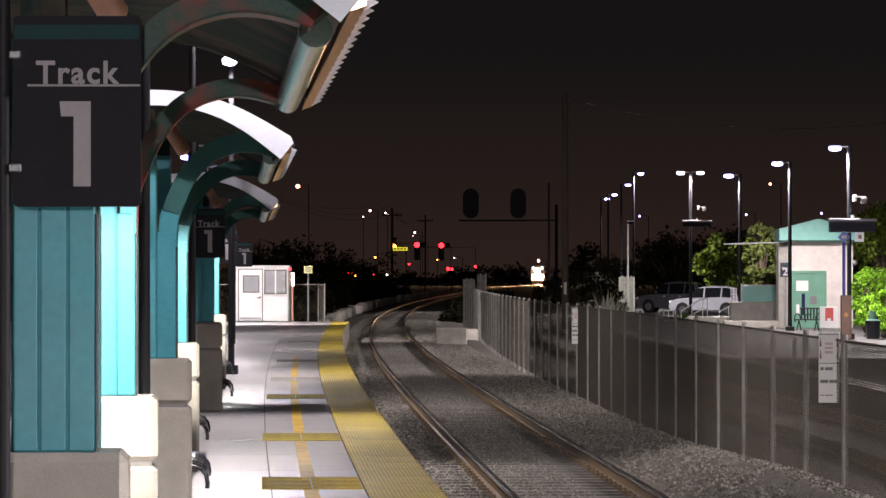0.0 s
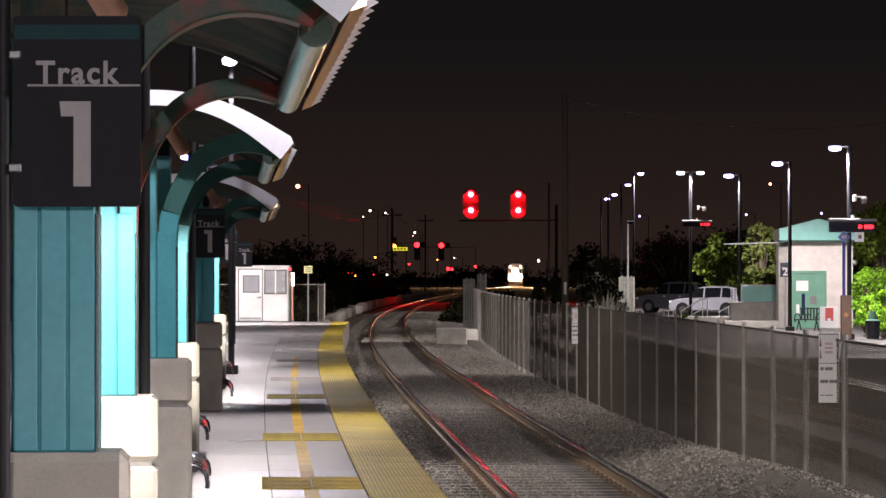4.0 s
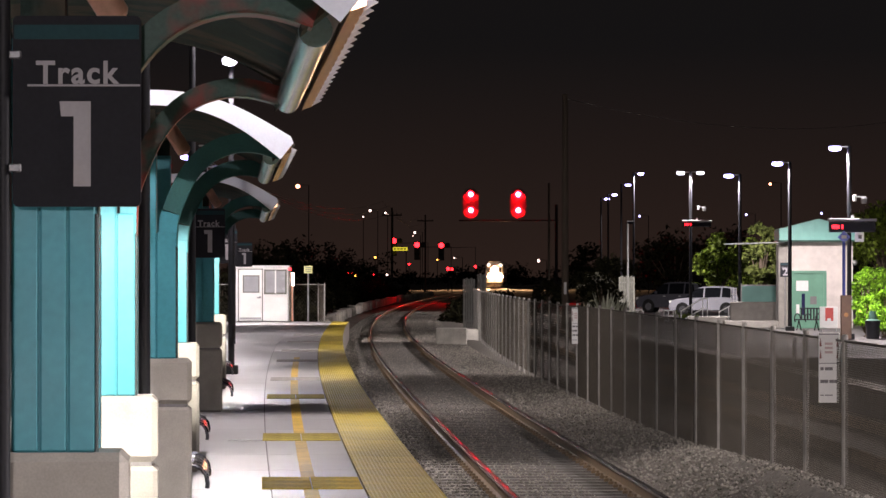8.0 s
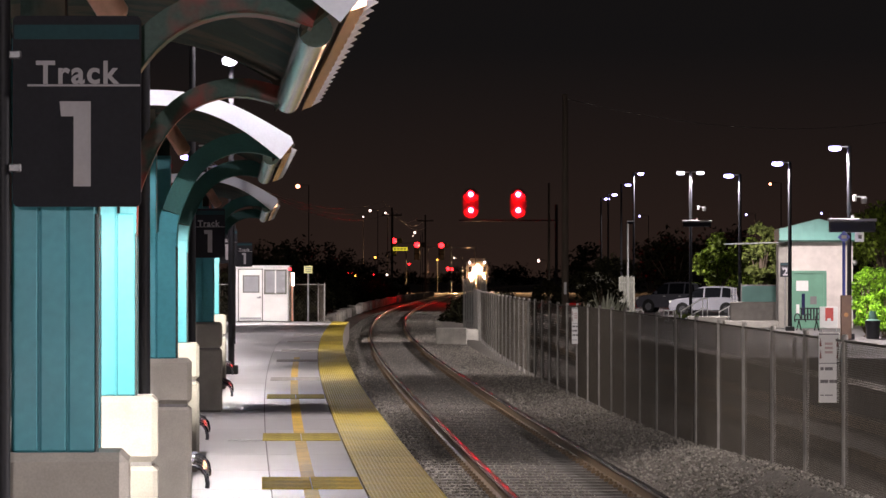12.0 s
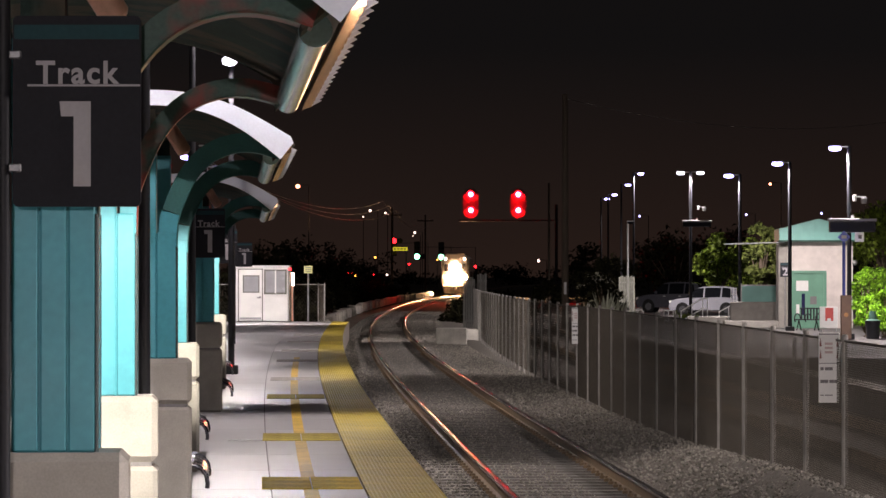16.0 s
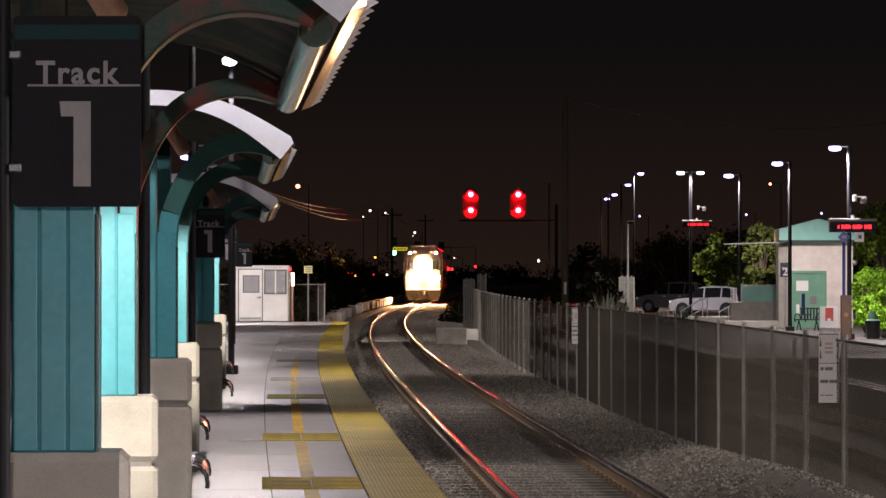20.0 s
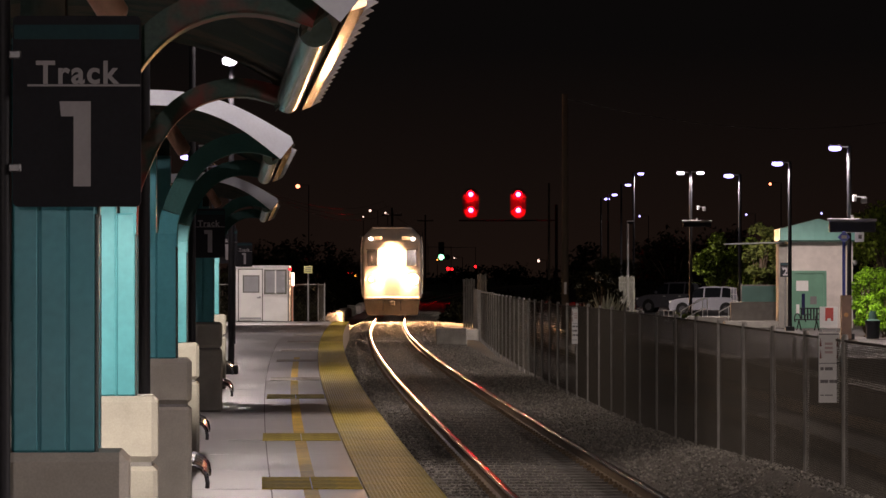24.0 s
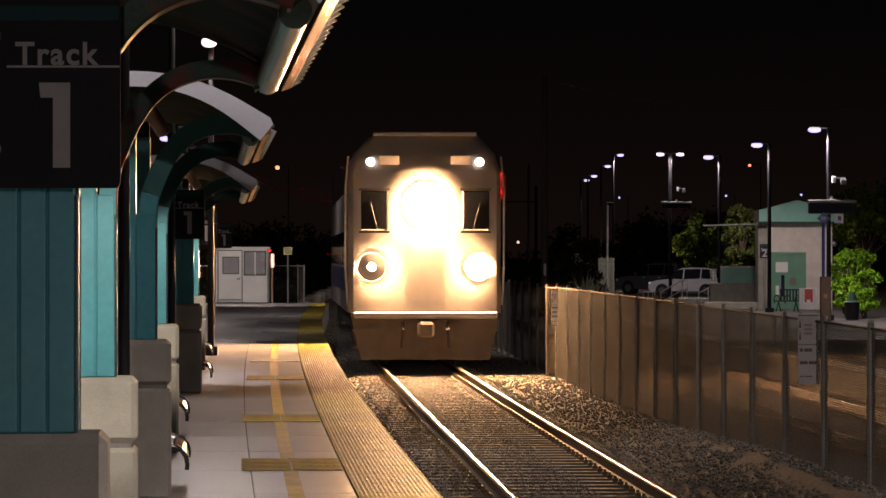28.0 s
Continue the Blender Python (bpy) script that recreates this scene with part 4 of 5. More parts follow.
def info_post(x, y, z):
    p = thing("information_pylon", "blue and brown information post with diamond marker", "sign post", pose(x, y, z))
    part("post", Bag().tube([(0, 0, 0), (0, 0, 3.0)], 0.05, 10), M["blue"], p, smooth=True)
    part("diamond", Bag().prism([(-0.2, 3.12), (0, 2.95), (0.2, 3.12), (0, 3.32)], -0.06, -0.03), M["blue"], p)
    part("marker", Bag().box(-0.08, 0.08, -0.07, -0.06, 3.08, 3.18), M["signtext"], p)
    part("cabinet", Bag().box(-0.09, 0.22, -0.1, 0.2, 0.0, 1.35, 0.02), M["brown"], p)
    part("roundel", Bag().tube([(0.06, -0.11, 0.75), (0.06, -0.1, 0.75)], 0.07, 14), mat("orange_mark", (0.45, 0.2, 0.06), 0.5), p)
    return p


info_post(12.25, 117.0, P2)
mk = thing("marker_post", "short white marker post with a dark edge on the far platform", "marker post", pose(7.88, 86.0, P2))
part("post", Bag().box(-0.035, 0.03, -0.03, 0.03, 0, 0.56, 0.008), M["paper"], mk)
part("edge_strip", Bag().box(0.03, 0.05, -0.03, 0.03, 0, 0.56), M["black"], mk)
bo = thing("notice_board", "white notice board with a red panel behind the fence", "sign", pose(10.9, 108.2, P2 + 0.12))
part("board", Bag().box(-0.25, 0.25, 0, 0.05, 0.35, 0.95, 0.005), M["paper"], bo)
part("red_panel", Bag().box(-0.1, 0.13, -0.008, 0, 0.55, 0.92), M["red"], bo)
part("notch", Bag().box(-0.04, 0.06, -0.012, -0.008, 0.5, 0.62), M["paper"], bo)
for sx in (-0.2, 0.2):
    part("leg", Bag().tube([(sx, 0.02, -0.12), (sx, 0.02, 0.4)], 0.02, 8), M["steel"], bo, smooth=True)
hs = thing("platform_number_sign", "small white platform number sign on the lamp post", "sign", pose(12.78, 117.5, 2.78))
part("panel", Bag().box(-0.14, 0.14, -0.01, 0.01, 0, 0.32), M["paper"], hs)
part("print_bar", Bag().box(-0.03, 0.07, -0.014, -0.01, 0.1, 0.22), M["bar"], hs)
part("arm", Bag().tube([(-0.38, 0.5, 0.3), (-0.38, 0, 0.3), (0.14, 0, 0.3)], 0.015, 6), M["steel"], hs)
rk = thing("arm_bench", "black metal bench with looped arms by the green door", "bench", pose(13.0, 136.5, P2, 0, 0, -35))
part("seat", Bag().box(-0.42, 0.42, -0.2, 0.2, 0.36, 0.40, 0.015), M["black"], rk)
for i in range(7):
    part("back_slat", Bag().box(-0.40 + i * 0.125, -0.34 + i * 0.125, 0.20, 0.225, 0.40, 0.80, 0.006), M["black"], rk)
part("back_rail", Bag().tube([(-0.43, 0.215, 0.78), (0.43, 0.215, 0.78)], 0.022, 8), M["black"], rk, smooth=True)
for xx in (-0.43, 0.0, 0.43):
    part("arm_loop", Bag().tube([(xx, 0.02 + 0.21 * math.cos(a), 0.42 + 0.17 * math.sin(a)) for a in [k * math.pi / 8 - 0.4 for k in range(12)]], 0.022, 7), M["black"], rk, smooth=True)
for xx in (-0.36, 0.36):
    part("leg", Bag().tube([(xx, -0.15, 0), (xx, 0.0, 0.36), (xx, 0.17, 0)], 0.022, 7), M["black"], rk, smooth=True)
bn = thing("litter_bin", "dark round litter bin near the hedge", "bin", pose(12.9, 117.9, P2))
bn.matrix_basis = pose(13.3, 118.5, P2)
part("bin_body", Bag().tube([(0, 0, 0), (0, 0, 0.55)], [0.2, 0.24], 16), M["black"], bn, smooth=True)
part("lid", Bag().tube([(0, 0, 0.55), (0, 0, 0.6), (0, 0, 0.85)], [0.25, 0.13, 0.1], 16), M["green"], bn, smooth=True)

# ramp walls, rails and screen
def leaf_bag(rng, clumps, leaf, per, squash=0.8):
    b = Bag()
    for c, r in clumps:
        for _ in range(per):
            v = Vector((rng.gauss(0, 1), rng.gauss(0, 1), rng.gauss(0, 1) * squash))
            v = v.normalized() * r * (rng.random() ** 0.45)
            p = Vector(c) + v
            n = Vector((rng.gauss(0, 1), rng.gauss(0, 1), rng.gauss(0, 1) + 0.6)).normalized()
            a = n.orthogonal().normalized()
            a = Matrix.Rotation(rng.random() * 6.28, 3, n) @ a
            q = n.cross(a)
            l = leaf * rng.uniform(0.6, 1.25)
            b.add([p - a * l, p + q * l * 0.42 + n * l * 0.1, p + a * l, p - q * l * 0.42 + n * l * 0.1], [(0, 1, 2, 3)])
    return b


rw = thing("ramp_wall", "low grey concrete ramp wall beside the building", "wall", kind="structure")
part("wall_panel", Bag().box(11.3, 13.3, 150.5, 150.8, P2 - 0.1, 0.72, 0.02), M["pier"], rw)
part("wall_panel", Bag().box(9.7, 11.3, 152.0, 152.3, P2 - 0.1, 0.12, 0.02), M["pier"], rw)
part("ledge", Bag().box(10.4, 12.4, 141.5, 142.2, P2, P2 + 0.28, 0.03), M["pier"], rw)
sc = thing("glass_screen", "teal tinted glass screen above the ramp wall", "screen", pose(11.8, 150.62, 0.72))
part("pane", Bag().box(-0.05, 1.45, 0, 0.04, 0.0, 0.62), M["roofteal"], sc)
part("frame", Bag().box(-0.08, 1.48, -0.01, 0.05, 0.62, 0.67).box(-0.08, -0.05, -0.01, 0.05, 0, 0.72).box(1.45, 1.48, -0.01, 0.05, 0, 0.72), M["steel"], sc)


def stair_rail(x, y, z, w, rise, low=0.3):
    """A straight stair railing that climbs to the right and ends level over its last post."""
    r = thing("stair_railing", "white painted steel stair railing with straight bars", "railing", pose(x, y, z), "stair railings")
    flat = 0.82 * w
    for name, h in (("handrail", 0.90), ("lower_rail", low + 0.15)):
        part(name, Bag().tube([(0, 0, h), (flat, 0, h + rise)], 0.024, 8).tube([(flat - 0.01, 0, h + rise), (w, 0, h + rise)], 0.024, 8), M["paper"], r, smooth=True)
    for q in (0.0, 0.5 * flat, flat, w):
        zz = rise * min(1.0, q / flat)
        part("post", Bag().tube([(q, 0, zz - 0.25), (q, 0, 0.90 + zz)], 0.022, 7), M["paper"], r, smooth=True)
    return r


stair_rail(10.45, 168.0, -0.70, 1.15, 0.55)
stair_rail(11.75, 163.0, -0.70, 1.0, 0.45)
stair_rail(9.75, 169.0, -0.70, 0.5, 0.0)
stair_rail(8.5, 171.0, -0.75, 0.45, 0.0)
sb = thing("stair_wall", "low grey concrete wall under the stair railings", "wall", kind="structure")
part("wall_panel", Bag().box(9.7, 12.6, 169.6, 169.9, -0.9, -0.32, 0.02), M["pier"], sb)
hd2 = thing("clipped_hedge", "low dark green clipped hedge behind the railing", "hedge", pose(10.95, 172.0, -0.5))
hr = random.Random(12)
part("leaves", leaf_bag(hr, [(Vector((hr.uniform(-0.5, 0.5), hr.uniform(-0.2, 0.2), hr.uniform(0.05, 0.5))), 0.2) for _ in range(24)], 0.06, 60), M["leaf"], hd2)
lt = thing("lattice_panel", "white square lattice panel at the end of the glass screen", "panel", pose(11.32, 150.55, 0.72))
for q in (0.0, 0.11, 0.22):
    part("upright", Bag().box(q - 0.012, q + 0.012, -0.012, 0.012, 0.0, 0.56), M["paper"], lt)
for q in (0.05, 0.29, 0.53):
    part("crossbar", Bag().box(0.0, 0.22, -0.018, -0.013, q - 0.012, q + 0.012), M["paper"], lt)

# ---- parked cars ----
def car(x, y, z, turn, paint, label, tall=1.0):
    c = thing("parked_car", label, "car", pose(x, y, z, 0, 0, turn) @ Matrix.Diagonal((1, 1, tall, 1)), "parked cars")
    W = 1.85
    def loft(outline, w0, w1, z0, z1, round_=0.06):
        """A closed side outline across the car, narrowed from z0 to z1 and rounded at both flanks."""
        wid = lambda z: w0 + (w1 - w0) * max(0.0, min(1.0, (z - z0) / (z1 - z0)))
        cx = sum(p[0] for p in outline) / len(outline)
        cz = sum(p[1] for p in outline) / len(outline)
        k, vs, fs = len(outline), [], []
        for sgn, cut in ((-1, round_), (-1, 0.0), (1, 0.0), (1, round_)):
            for px, pz in outline:
                f = 1 - cut / max(0.3, math.hypot(px - cx, pz - cz))
                vs.append((cx + (px - cx) * (f if cut else 1), sgn * (wid(pz) / 2 - (0 if cut else round_)), cz + (pz - cz) * (f if cut else 1)))
        for q in range(3):
            fs += [(q * k + j, q * k + (j + 1) % k, (q + 1) * k + (j + 1) % k, (q + 1) * k + j) for j in range(k)]
        fs += [tuple(range(k)), tuple(reversed(range(3 * k, 4 * k)))]
        return Bag().add(vs, fs)

    lower = [(-2.22, 0.30), (-2.31, 0.55), (-2.30, 0.80), (-2.20, 1.02), (-1.2, 1.07), (0.6, 1.06), (1.20, 1.03), (1.75, 0.97), (2.12, 0.86), (2.28, 0.66), (2.28, 0.45), (2.2, 0.28)]
    part("body", loft(lower, W, W * 0.97, 0.3, 1.05), paint, c, smooth=True)
    part("cabin_glass", loft([(-2.12, 1.02), (-2.02, 1.40), (-1.88, 1.58), (-1.5, 1.655), (-0.2, 1.665), (0.25, 1.62), (0.55, 1.52), (1.25, 1.03)], W * 0.95, W * 0.76, 1.03, 1.66, 0.03), M["glass"], c, smooth=True)
    part("roof", loft([(-2.03, 1.54), (-1.92, 1.64), (-1.45, 1.71), (-0.6, 1.73), (0.1, 1.69), (0.46, 1.60), (0.30, 1.60), (-0.3, 1.635), (-1.4, 1.63), (-1.85, 1.55)], W * 0.80, W * 0.78, 1.55, 1.70, 0.03), paint, c, smooth=True)
    part("tail_pillar", loft([(-2.16, 1.0), (-1.78, 1.0), (-1.70, 1.62), (-2.0, 1.57)], W * 0.958, W * 0.775, 1.03, 1.66, 0.02), paint, c)
    for sy in (-1, 1):
        for sx in (-1.4, 1.4):
            part("wheel_arch", Bag().tube([(sx, sy * (W / 2 - 0.1), 0.34), (sx, sy * (W / 2 + 0.004), 0.34)], 0.42, 22), M["rubber"], c)
    for xx in (-1.1, 0.0):
        part("pillar", loft([(xx, 1.0), (xx + 0.09, 1.0), (xx + 0.02, 1.64), (xx - 0.05, 1.64)], W * 0.958, W * 0.775, 1.03, 1.66, 0.01), paint, c)
    for sx in (-1.4, 1.4):
        for sy in (-1, 1):
            wh = part("wheel", Bag().tube([(sx, sy * (W / 2 - 0.2), 0.34), (sx, sy * (W / 2 + 0.01), 0.34)], 0.34, 20), M["rubber"], c, smooth=True)
            part("rim", Bag().tube([(sx, sy * (W / 2 + 0.005), 0.34), (sx, sy * (W / 2 + 0.025), 0.34)], 0.21, 14), M["clampsteel"], wh, smooth=True)
    for sy in (-0.7, 0.7):
        part("headlight", Bag().box(2.1, 2.26, sy - 0.2, sy + 0.2, 0.72, 0.86, 0.02), M["paper"], c)
        part("tail_light", Bag().box(-2.31, -2.2, sy - 0.15, sy + 0.15, 0.85, 1.15, 0.02), M["red"], c)
    for sy in (-1, 1):
        part("door_mirror", Bag().box(0.75, 0.95, sy * 1.0 - 0.1, sy * 1.0 + 0.1, 1.05, 1.22, 0.03), paint, c)
        for xx in (-0.85, 0.2):
            part("door_handle", Bag().box(xx, xx + 0.18, sy * (W / 2 + 0.012) - 0.012, sy * (W / 2 + 0.012) + 0.012, 0.9, 0.94), M["steel"], c)
    return c


car(16.85, 246.0, -0.775, 172, M["carwhite"], "white parked estate car beside the stair railings", 1.07)
car(15.6, 262.0, -0.775, 166, M["cardark"], "dark tall parked van in the car park", 1.22)


# ---- trees and shrubs ----
def tree(x, y, z, h, spread, seed, leafmat, label, trunk_h=0.4, leaf=0.13, n=26, per=130, name="tree", category="tree"):
    rng = random.Random(seed)
    t = thing(name, label, category, pose(x, y, z), "trees" if name == "tree" else "shrubs")
    th = h * trunk_h
    tb = Bag().tube([(0, 0, 0), (0.05, 0.02, th * 0.5), (-0.03, 0.0, th), (0.0, 0.05, h * 0.7)], [0.035 * h, 0.027 * h, 0.022 * h, 0.008 * h], 9)
    clumps = []
    for i in range(n):
        a = rng.random() * 6.283
        rr = spread * math.sqrt(rng.random()) * 0.85
        zz = th + (h - th) * (0.15 + 0.75 * rng.random()) * (1 - 0.35 * (rr / spread) ** 2)
        c = Vector((rr * math.cos(a), rr * math.sin(a), zz))
        clumps.append((c, spread * rng.uniform(0.2, 0.38)))
        if i % 2 == 0:
            tb.tube([(0, 0, th * 0.8), tuple(c * 0.5 + Vector((0, 0, th * 0.45))), tuple(c)], [0.012 * h, 0.008 * h, 0.003 * h], 5)
    part("trunk", tb, M["bark"], t, smooth=True)
    part("crown", leaf_bag(rng, clumps, leaf, per), leafmat, t)
    return t


tree(20.3, 282.0, -0.78, 5.9, 2.0, 3, M["leaf"], "leafy green tree lit by a car park lamp", trunk_h=0.25, n=34, per=160, leaf=0.19)
tree(23.0, 287.0, -0.78, 5.4, 1.9, 5, M["leaf"], "leafy green tree lit by a car park lamp", trunk_h=0.25, n=30, per=150, leaf=0.19)
tree(16.6, 200.0, -0.78, 5.6, 0.95, 4, M["leafpale"], "slim pale-leaved tree behind the ramp", trunk_h=0.28, n=40, per=110, leaf=0.13)
tree(18.3, 158.0, -0.2, 5.2, 1.9, 6, M["leaf"], "tall green tree beside the building", n=30, per=150, leaf=0.14)
for i, (x, y, h, sp) in enumerate(((13.45, 122.0, 1.5, 0.42), (13.75, 124.0, 2.3, 0.55), (14.2, 123.0, 1.7, 0.55), (14.4, 128.0, 2.9, 0.8), (13.9, 121.0, 1.2, 0.45))):
    tree(x, y, P2, h, sp, 20 + i, M["leafbright"], "bright green leafy shrub on the far platform", 0.12, 0.085, 16, 90, "shrub", "shrub")
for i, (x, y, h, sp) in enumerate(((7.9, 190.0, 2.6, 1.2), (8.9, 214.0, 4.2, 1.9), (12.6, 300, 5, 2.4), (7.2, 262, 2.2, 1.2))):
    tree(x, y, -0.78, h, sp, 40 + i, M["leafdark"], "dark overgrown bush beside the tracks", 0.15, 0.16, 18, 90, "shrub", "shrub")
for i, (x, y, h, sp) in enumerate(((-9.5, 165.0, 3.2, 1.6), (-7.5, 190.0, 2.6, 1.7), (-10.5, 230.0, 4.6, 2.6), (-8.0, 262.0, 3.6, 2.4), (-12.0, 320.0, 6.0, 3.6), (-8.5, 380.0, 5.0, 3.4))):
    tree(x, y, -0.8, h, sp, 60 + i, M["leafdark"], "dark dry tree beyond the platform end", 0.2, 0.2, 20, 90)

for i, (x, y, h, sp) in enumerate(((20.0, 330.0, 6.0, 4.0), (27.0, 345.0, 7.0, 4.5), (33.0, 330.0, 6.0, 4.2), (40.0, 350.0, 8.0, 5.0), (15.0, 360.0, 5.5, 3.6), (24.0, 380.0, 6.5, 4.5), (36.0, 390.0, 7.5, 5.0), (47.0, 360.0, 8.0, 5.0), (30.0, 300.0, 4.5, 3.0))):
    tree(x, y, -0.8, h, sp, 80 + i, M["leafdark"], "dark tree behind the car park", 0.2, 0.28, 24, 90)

# added scrub rows hide the ground that the signals would light red
rng = random.Random(77)
for k, (side, y0, n, h0, h1) in enumerate(((-1, 160, 14, 1.3, 2.4), (1, 186, 12, 0.7, 1.0))):
    for i in range(n):
        y = y0 + 17 * i + rng.uniform(-3, 3)
        x, yy = offset(track_x, y, side * rng.uniform(4.6, 6.0))
        tree(x, yy, -0.8, rng.uniform(h0, h1), rng.uniform(1.5, 2.2), 300 + 40 * k + i, M["leafdark"], "dark low scrub added beside the curving track to hide red-lit ground", 0.1, 0.17, 16, 70, "shrub", "shrub")
rng = random.Random(91)
woods = [(Vector((-190 + 380 * rng.random(), 1010 + 80 * rng.random(), rng.uniform(-0.5, 3.2))), rng.uniform(1.6, 3.4)) for _ in range(260)]
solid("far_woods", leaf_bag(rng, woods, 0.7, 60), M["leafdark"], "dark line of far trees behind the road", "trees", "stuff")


def agave(x, y, z, h, seed):
    """A clump of stiff pointed leaves that spread from one root."""
    rng = random.Random(seed)
    a = thing("spiky_plant", "grey-green spiky plant with long pointed leaves by the fence", "plant", pose(x, y, z), "spiky plants")
    for i in range(46):
        t, e = rng.random() * 6.283, rng.uniform(0.25, 1.35)
        ln = h * rng.uniform(0.7, 1.1)
        d = Vector((math.cos(t) * math.cos(e), math.sin(t) * math.cos(e), math.sin(e)))
        q = d.cross(Vector((0, 0, 1))).normalized() * 0.035 * h
        up = q.cross(d).normalized() * 0.02 * h
        mid, tip = d * ln * 0.55, d * ln - Vector((0, 0, 0.12 * ln * math.cos(e)))
        part("leaf", Bag().add([(0, 0, 0), tuple(mid + q), tuple(tip), tuple(mid - q), tuple(mid - up)], [(0, 1, 4), (1, 2, 4), (2, 3, 4), (3, 0, 4)]), M["agave"], a)
    return a


agave(7.1, 168.0, -0.7, 1.9, 1)
agave(7.75, 171.0, -0.7, 1.7, 2)
agave(6.5, 171.5, -0.7, 1.5, 3)

# ---- utility poles and wires ----
for x, y, h, r in ((5.55, 174.0, 10.0, 0.17), (8.3, 300.0, 9.0, 0.12), (-5.6, 420.0, 9.2, 0.14), (-2.4, 520.0, 10.0, 0.15)):
    u = thing("utility_pole", "dark wooden utility pole with cross arm", "utility pole", pose(x, y, -0.8), "utility poles")
    part("pole", Bag().tube([(0, 0, 0), (0, 0, h + 0.8)], [r, r * 0.75], 12), M["wood"], u, smooth=True)
    if y > 400:
        part("cross_arm", Bag().box(-1.1, 1.1, -0.07, 0.07, h - 0.1, h + 0.05), M["wood"], u)
    for xx in ((-1.0, -0.5, 0.5, 1.0) if y > 400 else (0.0,)):
        part("insulator", Bag().tube([(xx, 0, h + 0.05), (xx, 0, h + 0.2)], 0.04, 7), M["steel"], u, smooth=True)
part("reflector", Bag().box(-0.06, 0.06, -0.20, -0.17, 1.7, 2.25), M["paper"], bpy.data.objects["utility_pole"])


def wire_run(a, b, sag, r=0.013):
    a, b = Vector(a), Vector(b)
    pts = [a.lerp(b, i / 16) - Vector((0, 0, sag * 4 * (i / 16) * (1 - i / 16))) for i in range(17)]
    return solid("overhead_wire", Bag().tube(pts, r, 6, cap=False), M["fencepost"], "thin overhead wire between utility poles", "wire", group="overhead wires", smooth=True)


for k in range(3):
    wire_run((-14.0 + k, 190.0, 8.7 - 0.5 * k), (-6.6 + k * 0.7, 420.0, 9.9 - 0.5 * k), 2.0)
    wire_run((-6.6 + k * 0.7, 420.0, 9.9 - 0.5 * k), (-3.3 + k * 0.7, 520.0, 9.7 - 0.5 * k), 1.4)
wire_run((5.55, 174.0, 9.8), (30.0, 230.0, 11.6), 1.2, 0.012)


# ---- railway signals ----
def shutter(parent, c, r, name="shutter"):
    """A cup-shaped cover, added to switch a glowing lens, that closes it and slides aside."""
    n = 16
    ring = [(r * math.cos(6.28318 * k / n), r * math.sin(6.28318 * k / n)) for k in range(n)]
    vs = [(a, 0.0, c) for a, c in ring] + [(a, r * 1.25, c) for a, c in ring] + [(a * 0.94, r * 1.25, c * 0.94) for a, c in ring] + [(a * 0.94, 0.02, c * 0.94) for a, c in ring]
    fs = [tuple(range(n)), tuple(range(4 * n - 1, 3 * n - 1, -1))]
    for q in range(3):
        fs += [(q * n + k, q * n + (k + 1) % n, (q + 1) * n + (k + 1) % n, (q + 1) * n + k) for k in range(n)]
    ob = part(name, Bag().add(vs, fs), M["target"], parent, "matt dark grey cover added to switch a glowing lens off")
    ob.matrix_basis = pose(*c)
    return ob


VANES = []
sg = thing("signal_bridge", "steel cantilever signal bridge over the tracks", "signal bridge", pose(4.65, 347.0, -0.8))
part("mast", Bag().tube([(5.65, 0.9, 0), (5.65, 0.9, 9.0)], 0.14, 12), M["black"], sg, smooth=True)
part("beam", Bag().box(-3.2, 5.8, 0.2, 0.3, 7.5, 7.62).box(-3.2, 5.8, 0.6, 0.7, 7.5, 7.62), M["black"], sg)
for i in range(9):
    part("brace", Bag().tube([(-3.1 + i, 0.25, 7.54), (-2.1 + i, 0.65, 7.58)], 0.03, 6), M["black"], sg)
# added plate that blocks the red falling on the ground below
part("walkway", Bag().box(-3.2, 3.2, -1.6, 0.2, 7.46, 7.5), M["black"], sg, "dark plate added to keep signal red off the ground")
for hx in (-2.13, 2.17):
    # board is oversized so the red it catches stands in for bloom
    hd = part("signal_head", Bag().prism([(hx + 0.72 * math.cos(a), 9.74 + 0.72 * math.sin(a)) for a in [math.pi * k / 10 for k in range(11)]] + [(hx + 0.72 * math.cos(a), 8.44 + 0.72 * math.sin(a)) for a in [math.pi + math.pi * k / 10 for k in range(11)]], 0.0, 0.06), M["target"], sg, "matt dark grey oval board, oversized to hold a red halo round the lenses")
    for zz in (8.47, 9.90):
        part("red_lens", Bag().dome((hx, -0.02, zz), 0.21, bulge=0.9), M["redlamp"], hd, "glowing red lens", smooth=True)
        VANES.append((shutter(hd, (hx, -0.42, zz), 0.36), hx, zz))
        part("visor", Bag().prism([(0.40 * math.cos(a) + hx, zz + 0.40 * math.sin(a)) for a in [math.pi * k / 8 for k in range(9)]] + [(0.385 * math.cos(a) + hx, zz + 0.385 * math.sin(a)) for a in [math.pi * k / 8 for k in range(8, -1, -1)]], -0.16, 0.0), M["target"], hd)

# ---- far road: street lamps, traffic lights, small lights ----
TRAFFIC = []


